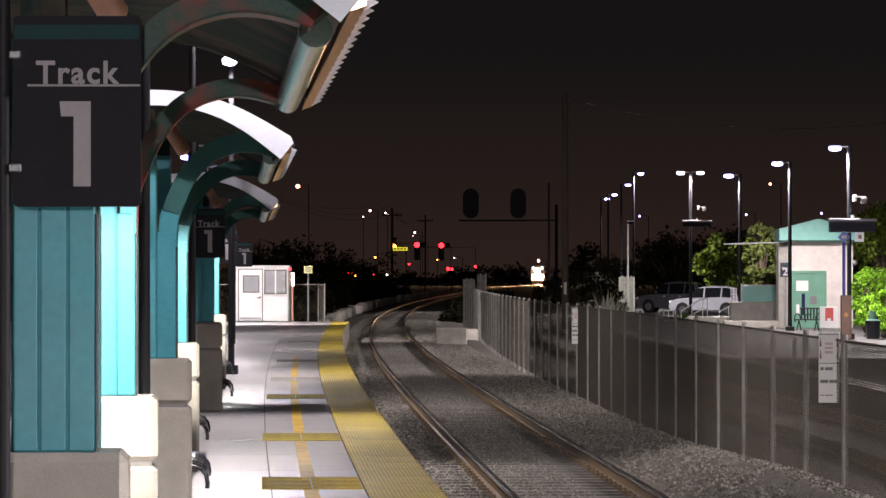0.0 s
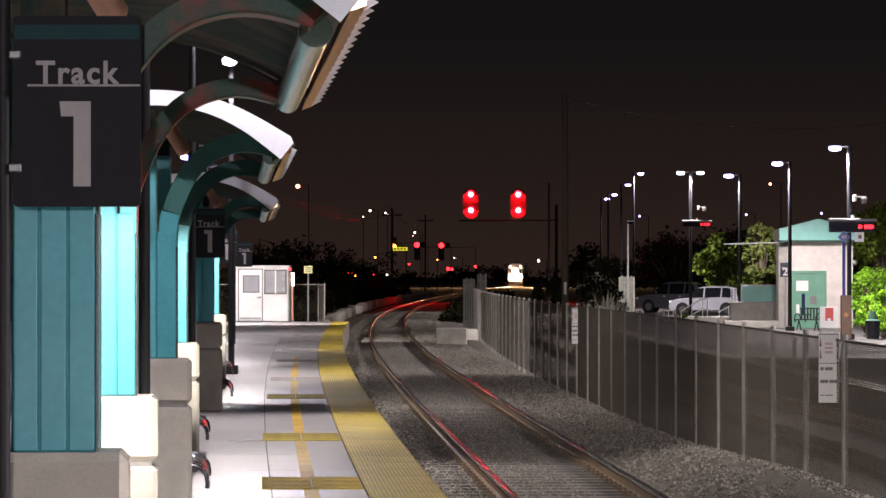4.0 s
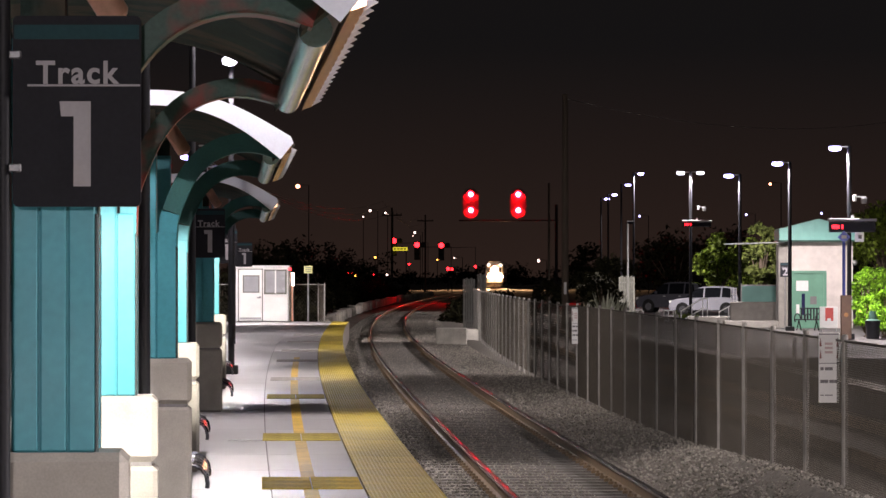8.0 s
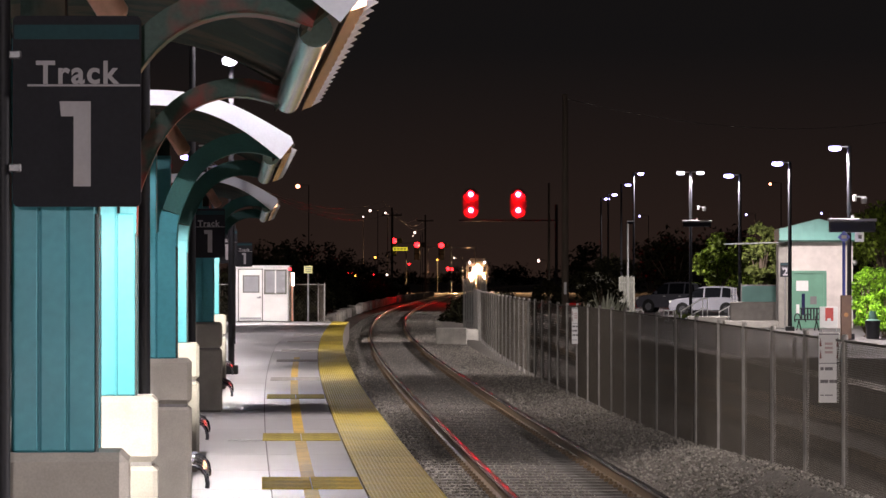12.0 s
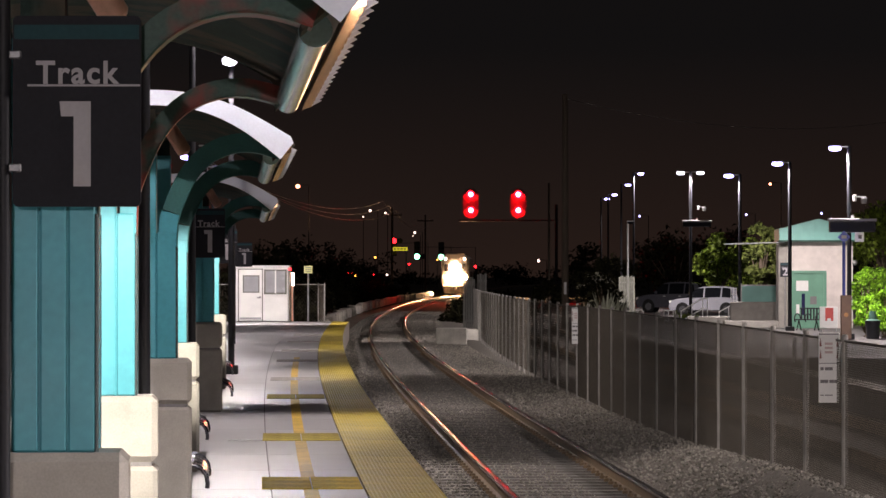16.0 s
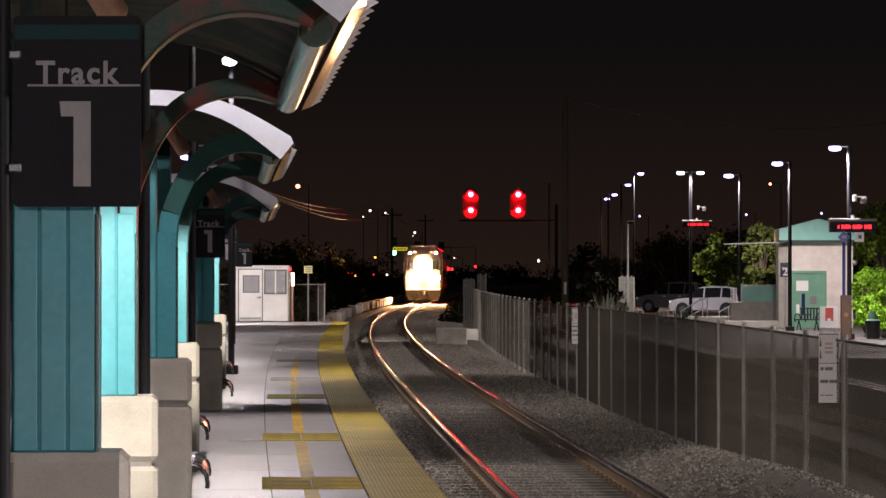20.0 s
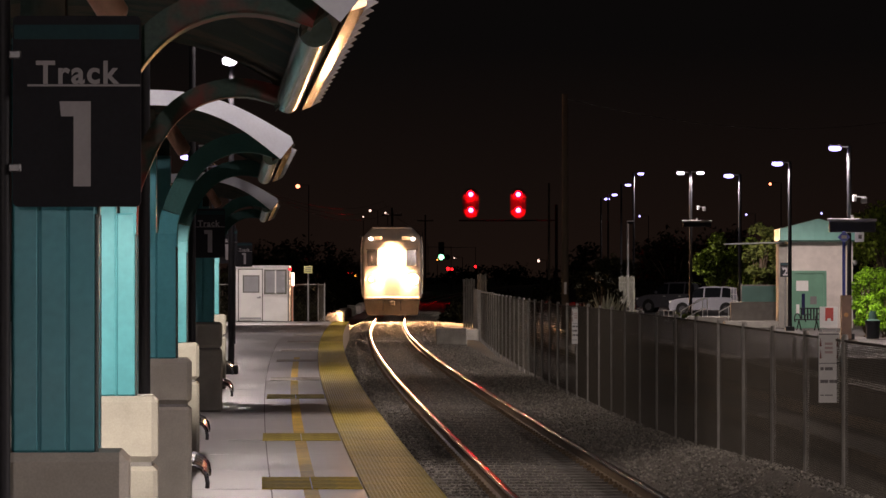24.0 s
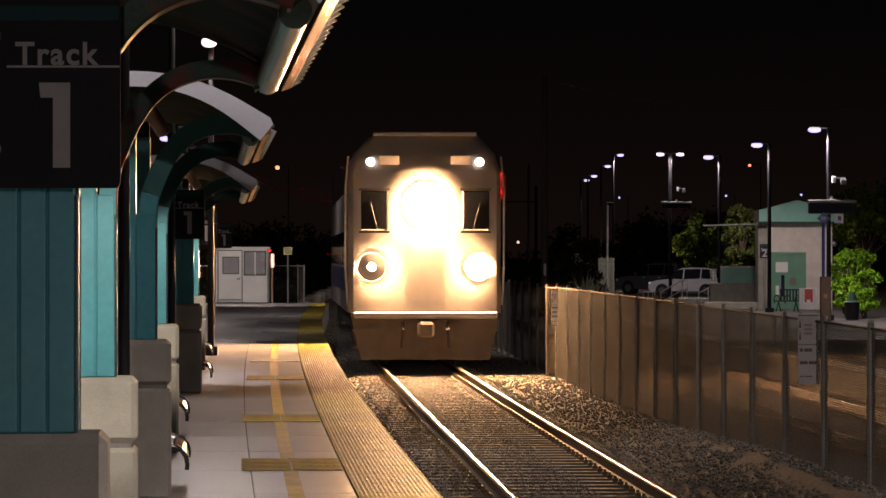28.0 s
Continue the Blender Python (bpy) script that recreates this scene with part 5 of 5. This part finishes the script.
def street_lamp(x, y, z, label, material, r=0.35):
    p = thing("street_lamp", label, "street lamp", pose(x, y, -0.8), "far street lamps")
    part("pole", Bag().tube([(1.2, 0, 0), (1.2, 0, z + 0.9), (0, 0, z + 1.0)], 0.05, 8), M["black"], p, smooth=True)
    part("lamp", Bag().dome((0, 0, z + 0.8), r * 0.55, bulge=0.6), material, p, "glowing lamp", smooth=True)


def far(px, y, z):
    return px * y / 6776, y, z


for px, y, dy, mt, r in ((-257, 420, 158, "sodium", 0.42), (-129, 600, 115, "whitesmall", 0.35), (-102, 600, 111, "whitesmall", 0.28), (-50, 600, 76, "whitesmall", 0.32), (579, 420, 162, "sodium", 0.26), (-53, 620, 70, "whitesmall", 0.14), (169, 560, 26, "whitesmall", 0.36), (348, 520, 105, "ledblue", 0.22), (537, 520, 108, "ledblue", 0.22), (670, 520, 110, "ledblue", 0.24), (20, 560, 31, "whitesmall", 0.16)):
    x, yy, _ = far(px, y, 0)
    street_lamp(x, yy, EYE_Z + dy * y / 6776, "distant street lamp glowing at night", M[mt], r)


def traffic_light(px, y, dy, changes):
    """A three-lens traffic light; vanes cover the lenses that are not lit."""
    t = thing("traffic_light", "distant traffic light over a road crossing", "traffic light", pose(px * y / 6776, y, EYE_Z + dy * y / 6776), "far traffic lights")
    part("housing", Bag().box(-0.42, 0.42, 0.0, 0.3, -1.35, 1.35, 0.04), M["black"], t)
    part("mast_arm", Bag().tube([(0, 0.35, 0.5), (5.0, 0.35, 0.6), (5.0, 0.35, -9.5)], 0.05, 7), M["black"], t)
    for zz, mt, col in ((0.86, "redsmall", "red"), (0.0, "ambersmall", "amber"), (-0.86, "greensmall", "green")):
        part(col + "_lens", Bag().dome((0, -0.02, zz), 0.4, bulge=0.5, n=12, rings=3), M[mt], t, smooth=True)
        v = shutter(t, (0, -0.5, zz), 0.41, "vane")
        TRAFFIC.append((v, zz, [(a, b == col) for a, b in changes]))


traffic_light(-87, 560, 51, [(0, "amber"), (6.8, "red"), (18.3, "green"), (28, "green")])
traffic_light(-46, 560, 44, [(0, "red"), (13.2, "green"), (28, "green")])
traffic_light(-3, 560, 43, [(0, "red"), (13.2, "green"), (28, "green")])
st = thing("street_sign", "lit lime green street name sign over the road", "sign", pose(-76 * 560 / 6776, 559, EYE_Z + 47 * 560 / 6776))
part("panel", Bag().box(-1.1, 1.1, 0, 0.1, -0.25, 0.25), M["limesign"], st)
for i in range(4):
    part("print_bar", Bag().box(-0.9 + i * 0.48, -0.55 + i * 0.48, -0.02, 0, -0.1, 0.1), M["bar"], st)
part("post", Bag().tube([(0.9, 0.2, 0.2), (0.9, 0.2, -6.4)], 0.07, 6), M["black"], st)
# last three rows stand for car tail lights and a red glare patch
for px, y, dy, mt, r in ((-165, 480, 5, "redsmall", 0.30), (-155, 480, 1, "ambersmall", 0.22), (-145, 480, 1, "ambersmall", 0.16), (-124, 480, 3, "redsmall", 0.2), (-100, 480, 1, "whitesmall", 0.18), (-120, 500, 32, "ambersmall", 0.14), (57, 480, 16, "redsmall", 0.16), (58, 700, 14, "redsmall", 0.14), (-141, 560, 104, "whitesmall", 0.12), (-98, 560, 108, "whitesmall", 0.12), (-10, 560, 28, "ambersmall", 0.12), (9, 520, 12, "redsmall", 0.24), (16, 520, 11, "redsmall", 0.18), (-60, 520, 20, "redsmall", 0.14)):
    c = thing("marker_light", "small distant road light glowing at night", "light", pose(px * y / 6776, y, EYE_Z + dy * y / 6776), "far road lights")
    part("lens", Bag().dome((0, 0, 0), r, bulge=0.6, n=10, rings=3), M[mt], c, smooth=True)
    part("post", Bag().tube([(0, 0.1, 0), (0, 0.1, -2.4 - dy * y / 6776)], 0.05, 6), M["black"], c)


# ---- the train's cab end: x across, front towards -y, z above the rail ----
def cab_end():
    t = thing("passenger_train", "silver passenger train with bright headlights on the curved track", "train")
    W = 1.55
    shell = [(-W, 1.1), (-W, 3.9), (-W + 0.1, 4.25), (-W + 0.4, 4.55), (-0.5, 4.72), (0.5, 4.72), (W - 0.4, 4.55), (W - 0.1, 4.25), (W, 3.9), (W, 1.1)]
    body = part("body", Bag().prism(shell, 0.62, 25.6), M["trainbody"], t)
    # flat front with rounded corners and a roof that leans back
    rows = [(0.0, 1.1, 1.0), (0.0, 3.9, 1.0), (0.1, 4.3, 0.93), (0.35, 4.66, 0.72)]
    vs, fs = [], []
    xs = [(-1.0, 0.5), (-0.985, 0.2), (-0.93, 0.06), (-0.82, 0.0), (0.82, 0.0), (0.93, 0.06), (0.985, 0.2), (1.0, 0.5)]
    n = len(xs)
    for y, z, k in rows:
        vs += [(W * k * a, y + b, z) for a, b in xs]
    for i in range(len(rows) - 1):
        fs += [(i * n + q, i * n + q + 1, (i + 1) * n + q + 1, (i + 1) * n + q) for q in range(n - 1)]
    o = len(vs)
    vs += [(-W * 0.72, 0.9, 4.68), (W * 0.72, 0.9, 4.68)]
    fs.append((3 * n, *range(3 * n + 1, 4 * n), o + 1, o))
    cabp = part("cab_front", Bag().add(vs, fs), M["trainbody"], t, "flat silver cab front with rounded corners", smooth=True)
    for sx in (-1, 1):
        win = part("windscreen", Bag().box(sx * 1.02 - 0.27, sx * 1.02 + 0.27, -0.02, 0.03, 2.75, 3.55, 0.02), M["glass"], cabp, "dark cab window")
        part("window_gasket", Bag().box(sx * 1.02 - 0.31, sx * 1.02 + 0.31, -0.012, 0.02, 2.70, 2.745), M["rubber"], win)
        part("window_gasket", Bag().box(sx * 1.02 - 0.31, sx * 1.02 + 0.31, -0.012, 0.02, 3.555, 3.60), M["rubber"], win)
        part("wiper", Bag().tube([(sx * 0.95, -0.03, 2.72), (sx * 1.1, -0.035, 3.3)], 0.012, 6), M["black"], win)
        part("side_window", Bag().box(sx * (W + 0.005) - 0.01, sx * (W + 0.005) + 0.01, 0.8, 1.5, 2.75, 3.5), M["glass"], body)
        part("side_stripe", Bag().box(sx * (W + 0.006) - 0.01, sx * (W + 0.006) + 0.01, 0.7, 25.5, 1.5, 2.0), M["trainblue"], body, "dark blue stripe")
        for k in range(7):
            for zz in (1.55, 3.05):
                part("passenger_window", Bag().box(sx * (W + 0.008) - 0.012, sx * (W + 0.008) + 0.012, 3.0 + k * 3.1, 5.3 + k * 3.1, zz + 0.5, zz + 1.2), M["glass"], body)
        part("grab_rail", Bag().tube([(sx * 1.56, 0.30, 1.25), (sx * 1.60, 0.28, 2.0), (sx * 1.60, 0.28, 3.6), (sx * 1.54, 0.32, 4.25)], 0.022, 7), M["paper"], t, "white grab rail", smooth=True)
        for zz in (0.38, 0.72):
            part("step", Bag().box(sx * 1.25 - 0.22, sx * 1.25 + 0.22, -0.1, 0.2, zz, zz + 0.05), M["under"], t)
        part("number_board", Bag().box(sx * 0.72 - 0.2, sx * 0.72 + 0.2, 0.02, 0.12, 4.08, 4.25), M["bar"], cabp)
    part("roof_lip", Bag().box(-1.05, 1.05, 0.25, 0.95, 4.66, 4.74, 0.02), M["trainbody"], t)
    part("end_door", Bag().box(-0.40, 0.40, -0.004, 0.004, 1.15, 2.70), M["trainbody"], cabp)
    # one oversized, bulged lens; its spill on the front stands in for glare
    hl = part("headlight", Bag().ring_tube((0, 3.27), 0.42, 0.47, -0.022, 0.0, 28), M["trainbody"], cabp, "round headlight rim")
    part("lens", Bag().dome((0, -0.004, 3.27), 0.42, bulge=0.36, n=28, rings=6), M["headlamp"], hl, "glowing warm white lens, enlarged and bulged to spread a glare", smooth=True)
    vanes = []
    ring = [(math.cos(6.28318 * k / 18), math.sin(6.28318 * k / 18)) for k in range(18)]
    for sx in (-1, 1):
        # ditch lenses are enlarged and bulged alike, for the same glare
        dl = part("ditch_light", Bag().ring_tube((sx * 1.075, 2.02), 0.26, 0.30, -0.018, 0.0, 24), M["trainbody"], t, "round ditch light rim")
        part("lens", Bag().dome((sx * 1.075, -0.004, 2.02), 0.26, bulge=0.30, n=24, rings=5), M["ditchlamp"], dl, "glowing warm white lens, enlarged and bulged to spread a glare", smooth=True)
        vv, vf = [], []
        for r, yy in ((0.075, -0.03), (0.285, 0.0), (0.285, 0.012), (0.075, -0.018)):
            vv += [(r * a, yy, r * c) for a, c in ring]
        for q in range(4):
            o2 = (q + 1) % 4 * 18
            vf += [(q * 18 + k, q * 18 + (k + 1) % 18, o2 + (k + 1) % 18, o2 + k) for k in range(18)]
        # vane added to dim the always glowing lens by covering it
        v = part("dimmer_vane", Bag().add(vv, vf), M["trainbody"], dl)
        vanes.append((v, sx))
        part("marker_light", Bag().dome((sx * 1.10, 0.10, 4.12), 0.10, bulge=0.9), M["classlamp"], t, "small white marker light", smooth=True)
    part("pilot", Bag().prism([(-1.3, 0.15), (1.3, 0.15), (1.5, 1.1), (-1.5, 1.1)], -0.02, 0.2), M["under"], t, "dark pilot plate")
    part("anticlimber", Bag().box(-1.45, 1.45, -0.2, 0.0, 0.98, 1.12, 0.03), M["trainbody"], t)
    part("coupler", Bag().box(-0.16, 0.16, -0.75, 0.0, 0.62, 0.92, 0.05), M["under"], t)
    for sx in (-0.45, 0.45):
        part("air_hose", Bag().tube([(sx, -0.05, 0.9), (sx, -0.3, 0.75), (sx * 1.05, -0.3, 0.4)], 0.035, 7), M["rubber"], t, smooth=True)
    part("underframe", Bag().box(-1.4, 1.4, 0.3, 25.3, 0.7, 1.1), M["under"], t)
    for yc in (3.2, 22.3):
        part("truck_frame", Bag().box(-1.2, -1.05, yc - 1.8, yc + 1.8, 0.42, 0.68, 0.04).box(1.05, 1.2, yc - 1.8, yc + 1.8, 0.42, 0.68, 0.04), M["under"], t)
        for dy in (-1.3, 1.3):
            w = part("wheelset", Bag().tube([(-0.80, 0, 0), (-0.68, 0, 0)], 0.42, 28).tube([(0.68, 0, 0), (0.80, 0, 0)], 0.42, 28).tube([(-0.7, 0, 0), (0.7, 0, 0)], 0.09, 12), M["railweb"], t, smooth=True)
            w.matrix_basis = pose(0, yc + dy, 0.42)
    return t, vanes


LOCO, DIMMERS = cab_end()

# ---- pieces of the platform and the track ----
def seam(y):
    return -1.37 - 0.0046 * (y - 30)


def slab(d0, d1, y0, y1):
    """A paving slab between two plan lines, each set off from the platform edge."""
    vs = [(*offset(edge_x, y, d(y)), z) for z in (-0.02, 0.0) for y, d in ((y0, d0), (y0, d1), (y1, d1), (y1, d0))]
    return Bag().add(vs, [(0, 1, 2, 3), (4, 5, 6, 7), (0, 1, 5, 4), (1, 2, 6, 5), (2, 3, 7, 6), (3, 0, 4, 7)])


y = -14.3
while y < Y_END:
    y2 = min(y + 3.05, Y_END)
    for d0, d1 in ((seam, lambda v: -0.623), (lambda v: seam(v) - 2.12, lambda v: seam(v) - 0.012), (lambda v: -7.5, lambda v: seam(v) - 2.13), (lambda v: -13.9, lambda v: -7.512)):
        part("paving_slab", slab(d0, d1, y + 0.007, y2 - 0.007), M["concrete"], platform)
    y = y2
# yellow tactile tiles with raised domes
TILE = 1.22
tile = Bag().box(-0.303, 0.303, 0.004, TILE - 0.004, -0.02, 0.004)
for i in range(9):
    for j in range(18):
        cx, cy = -0.285 + i * 0.0675 + 0.034 * (j % 2), 0.04 + j * 0.0675
        tile.add([(cx - 0.013, cy - 0.013, 0.004), (cx + 0.013, cy - 0.013, 0.004), (cx + 0.013, cy + 0.013, 0.004), (cx - 0.013, cy + 0.013, 0.004),
                  (cx - 0.007, cy - 0.007, 0.0078), (cx + 0.007, cy - 0.007, 0.0078), (cx + 0.007, cy + 0.007, 0.0078), (cx - 0.007, cy + 0.007, 0.0078)],
                 [(0, 1, 5, 4), (1, 2, 6, 5), (2, 3, 7, 6), (3, 0, 4, 7), (4, 5, 6, 7)])
tile_mesh = tile.mesh("tactile_tile", M["yellow"])
y = 4.0 - 15 * TILE
while y < Y_END - TILE:
    ob = new("tactile_tile", tile_mesh)
    ob.parent = platform
    x, yy = offset(edge_x, y + TILE / 2, -0.306)
    ob.matrix_basis = pose(x, yy, 0, 0, 0, heading(edge_x, y + TILE / 2)) @ Matrix.Translation((0, -TILE / 2, 0))
    y += TILE
# cross bands of worn tactile tiles at the boarding points
bt = Bag().box(-0.205, 0.205, -0.30, 0.30, 0.0, 0.006)
for i in range(6):
    bt.box(-0.19 + i * 0.067, -0.16 + i * 0.067, -0.29, 0.29, 0.006, 0.008)
band_worn = bt.mesh("band_tile", M["yellow_old"])
band_fresh = bt.mesh("band_tile", M["bandfresh"])
band_bare = bt.mesh("band_tile", M["bareband"])
for yb in BANDS + (78.7, 89.4, 101.3, 112.5):
    band_mesh = band_fresh if yb < 36 else band_worn if yb < 60 else band_bare
    for k in range(3):
        for q in range(2):
            ob = new("band_tile", band_mesh)
            ob.parent = platform
            y = yb - 0.61 + 0.61 * k
            x, yy = offset(edge_x, y, -0.62 - 0.215 - 0.42 * q)
            ob.matrix_basis = pose(x, yy, 0.001, 0, 0, heading(edge_x, y))
# yellow line, broken at the bands
cuts = [4.0] + [v for b in BANDS for v in (b - 0.95, b + 0.95)] + [88.0]
for a, b in zip(cuts[0::2], cuts[1::2]):
    if a < 80:
        part("yellow_line", slab_bag(edge_x, -1.12, -1.0, a, min(b, 82), 0.0, 0.004), M["line"], platform)
# a drain cover near the shelter
part("drain_cover", Bag().box(-2.28, -1.55, 40.6, 40.75, 0.0, 0.006), M["steel"], platform, "metal drain strip")

# sleepers
sl = Bag().prism([(-0.13, -0.22), (0.13, -0.22), (0.105, 0.0), (-0.105, 0.0)], -1.3, 1.3, "x")
sleeper_mesh = sl.mesh("sleeper", M["sleeper"])
sleepers = thing("sleepers", "grey concrete sleepers sunk in the ballast", "sleepers", kind="structure")
y = 24.0
while y < 140:
    ob = new("sleeper", sleeper_mesh)
    ob.parent = sleepers
    ob.matrix_basis = pose(track_x(y), y, RAIL_Z - 0.17, 0, 0, heading(track_x, y))
    y += 0.62
clips = Bag()
for i in range(150):
    yc = 24.0 + 0.62 * i
    mc = pose(track_x(yc), yc, RAIL_Z - 0.165, 0, 0, heading(track_x, yc))
    for sx in (-1, 1):
        for side in (-1, 1):
            cx = sx * 0.753 + side * 0.098
            clips.box(cx - 0.028, cx + 0.028, -0.05, 0.05, -0.01, 0.03, 0.0, mc)
            clips.box(cx - 0.014, cx + 0.014, -0.016, 0.016, 0.03, 0.058, 0.0, mc)
part("rail_clips", clips, M["railweb"], sleepers, "steel clips that hold the rails to the sleepers")["kind"] = "stuff"
# ballast stones near the camera, heaped over the bed
rng = np.random.default_rng(5)
N = 72000
yy = 26 + 230 * rng.random(N) ** 3.0
dd = rng.uniform(-1.75, 2.6, N)
size = rng.uniform(0.011, 0.027, N) * np.where(np.abs(dd) < 0.75, 0.75, 1.0)
base_v = np.array([(1, 0, 0), (-1, 0, 0), (0, 1, 0), (0, -1, 0), (0, 0, 1), (0, 0, -1)], float)
base_f = np.array([(0, 2, 4), (2, 1, 4), (1, 3, 4), (3, 0, 4), (2, 0, 5), (1, 2, 5), (3, 1, 5), (0, 3, 5)])
V = base_v[None] * rng.uniform(0.6, 1.3, (N, 6, 1)) * size[:, None, None]
ang = rng.random(N) * 6.28
ca, sa = np.cos(ang), np.sin(ang)
xr = V[:, :, 0] * ca[:, None] - V[:, :, 1] * sa[:, None]
yr = V[:, :, 0] * sa[:, None] + V[:, :, 1] * ca[:, None]
tx = np.polyval(TRACK, yy / 1000)
bz = np.interp(dd, [-1.75, -1.62, -1.35, 1.5, 2.6], [-0.78, -0.74, -0.66, -0.66, -0.69])
keep = (np.abs(np.abs(dd) - 0.753) > 0.1) & ~((dd > 0.3) & (dd < 0.72) & (yy < 52))
# heaped up towards the fence
fx = np.interp(yy, [p[0] for p in FENCE], [p[1] for p in FENCE]) - 0.1 - tx
hz = np.interp(yy, [20, 30, 38, 44, 50, 60, 75, 95], [-0.10, -0.14, -0.20, -0.33, -0.46, -0.56, -0.64, -0.655])
u = (dd - 1.05) / np.maximum(fx - 1.05, 0.2)
rise = np.interp(u, [0, 0.45, 0.9, 1.1], [0, 0.55, 0.98, 1.0])
bz = np.where((u > 0) & (yy < 94), -0.655 + (hz + 0.655) * rise, bz)
keep &= (u < 1.12) | (yy > 94)
V = np.stack([xr + (tx + dd)[:, None], yr + yy[:, None], V[:, :, 2] * 0.8 + (bz + 0.020)[:, None]], -1)[keep]
Fc = (base_f[None] + 6 * np.arange(len(V))[:, None, None]).reshape(-1, 3)
me = bpy.data.meshes.new("ballast_stones")
me.from_pydata(V.reshape(-1, 3).tolist(), [], Fc.tolist())
me.materials.append(M["stone"])
tagged(new("ballast_stones", me), "loose grey crushed stones along the track", "stones", kind="stuff")


# ---- what moves ----
def track_pose(y):
    return pose(track_x(y) + 0.08, y, RAIL_Z, 0, 0, heading(track_x, y))


def motions():
    walk(LOCO, [(i * 0.5, track_pose(77.0 + 30.5 * (28 - i * 0.5))) for i in range(57)])
    # signal vanes swing clear of the lenses
    for v, x, z in VANES:
        shut, clear = pose(x, -0.42, z), pose(x + (1.25 if x > 0 else -1.25), -0.42, z)
        walk(v, [(0, shut), (2.2, shut), (2.3, clear), (2.5, clear), (2.7, pose(x, 0.3, z)), (28, pose(x, 0.3, z))])
    # traffic light vanes
    for v, z, steps in TRAFFIC:
        rows = []
        for i, (t, lit) in enumerate(steps):
            p = pose(0, -0.5, z) if not lit else pose(0.9, -0.5, z)
            if i:
                rows.append((t - 0.1, rows[-1][1]))
            rows.append((t, p))
        walk(v, [r for k, r in enumerate(rows) if k == 0 or r[0] > rows[k - 1][0]])
    # ditch lights flash in turn, once every two seconds
    for v, sx in DIMMERS:
        rows = []
        for k in range(29):
            lit = (k % 2 == 1) == (sx < 0)
            p = pose(sx * 1.075, -0.075 if not lit else 0.30, 2.02)
            rows += [(max(0.0, k - 0.4), p), (min(28.0, k + 0.5), p)]
        walk(v, rows)
    # text runs over the displays twice, from right to left
    for cell, x, z, far_right in cells1 + cells2:
        shown, drawn_in = pose(x, -0.162, z), pose(x, 0.06, z)
        rows = [(0, drawn_in)]
        for start in (2.75, 17.15):
            on, off = start + 3.2 * far_right, start + 2.75 + 3.4 * far_right
            rows += [(on, drawn_in), (on + 0.05, shown), (off, shown), (off + 0.05, drawn_in)]
        walk(cell, rows + [(28, drawn_in)])


motions()
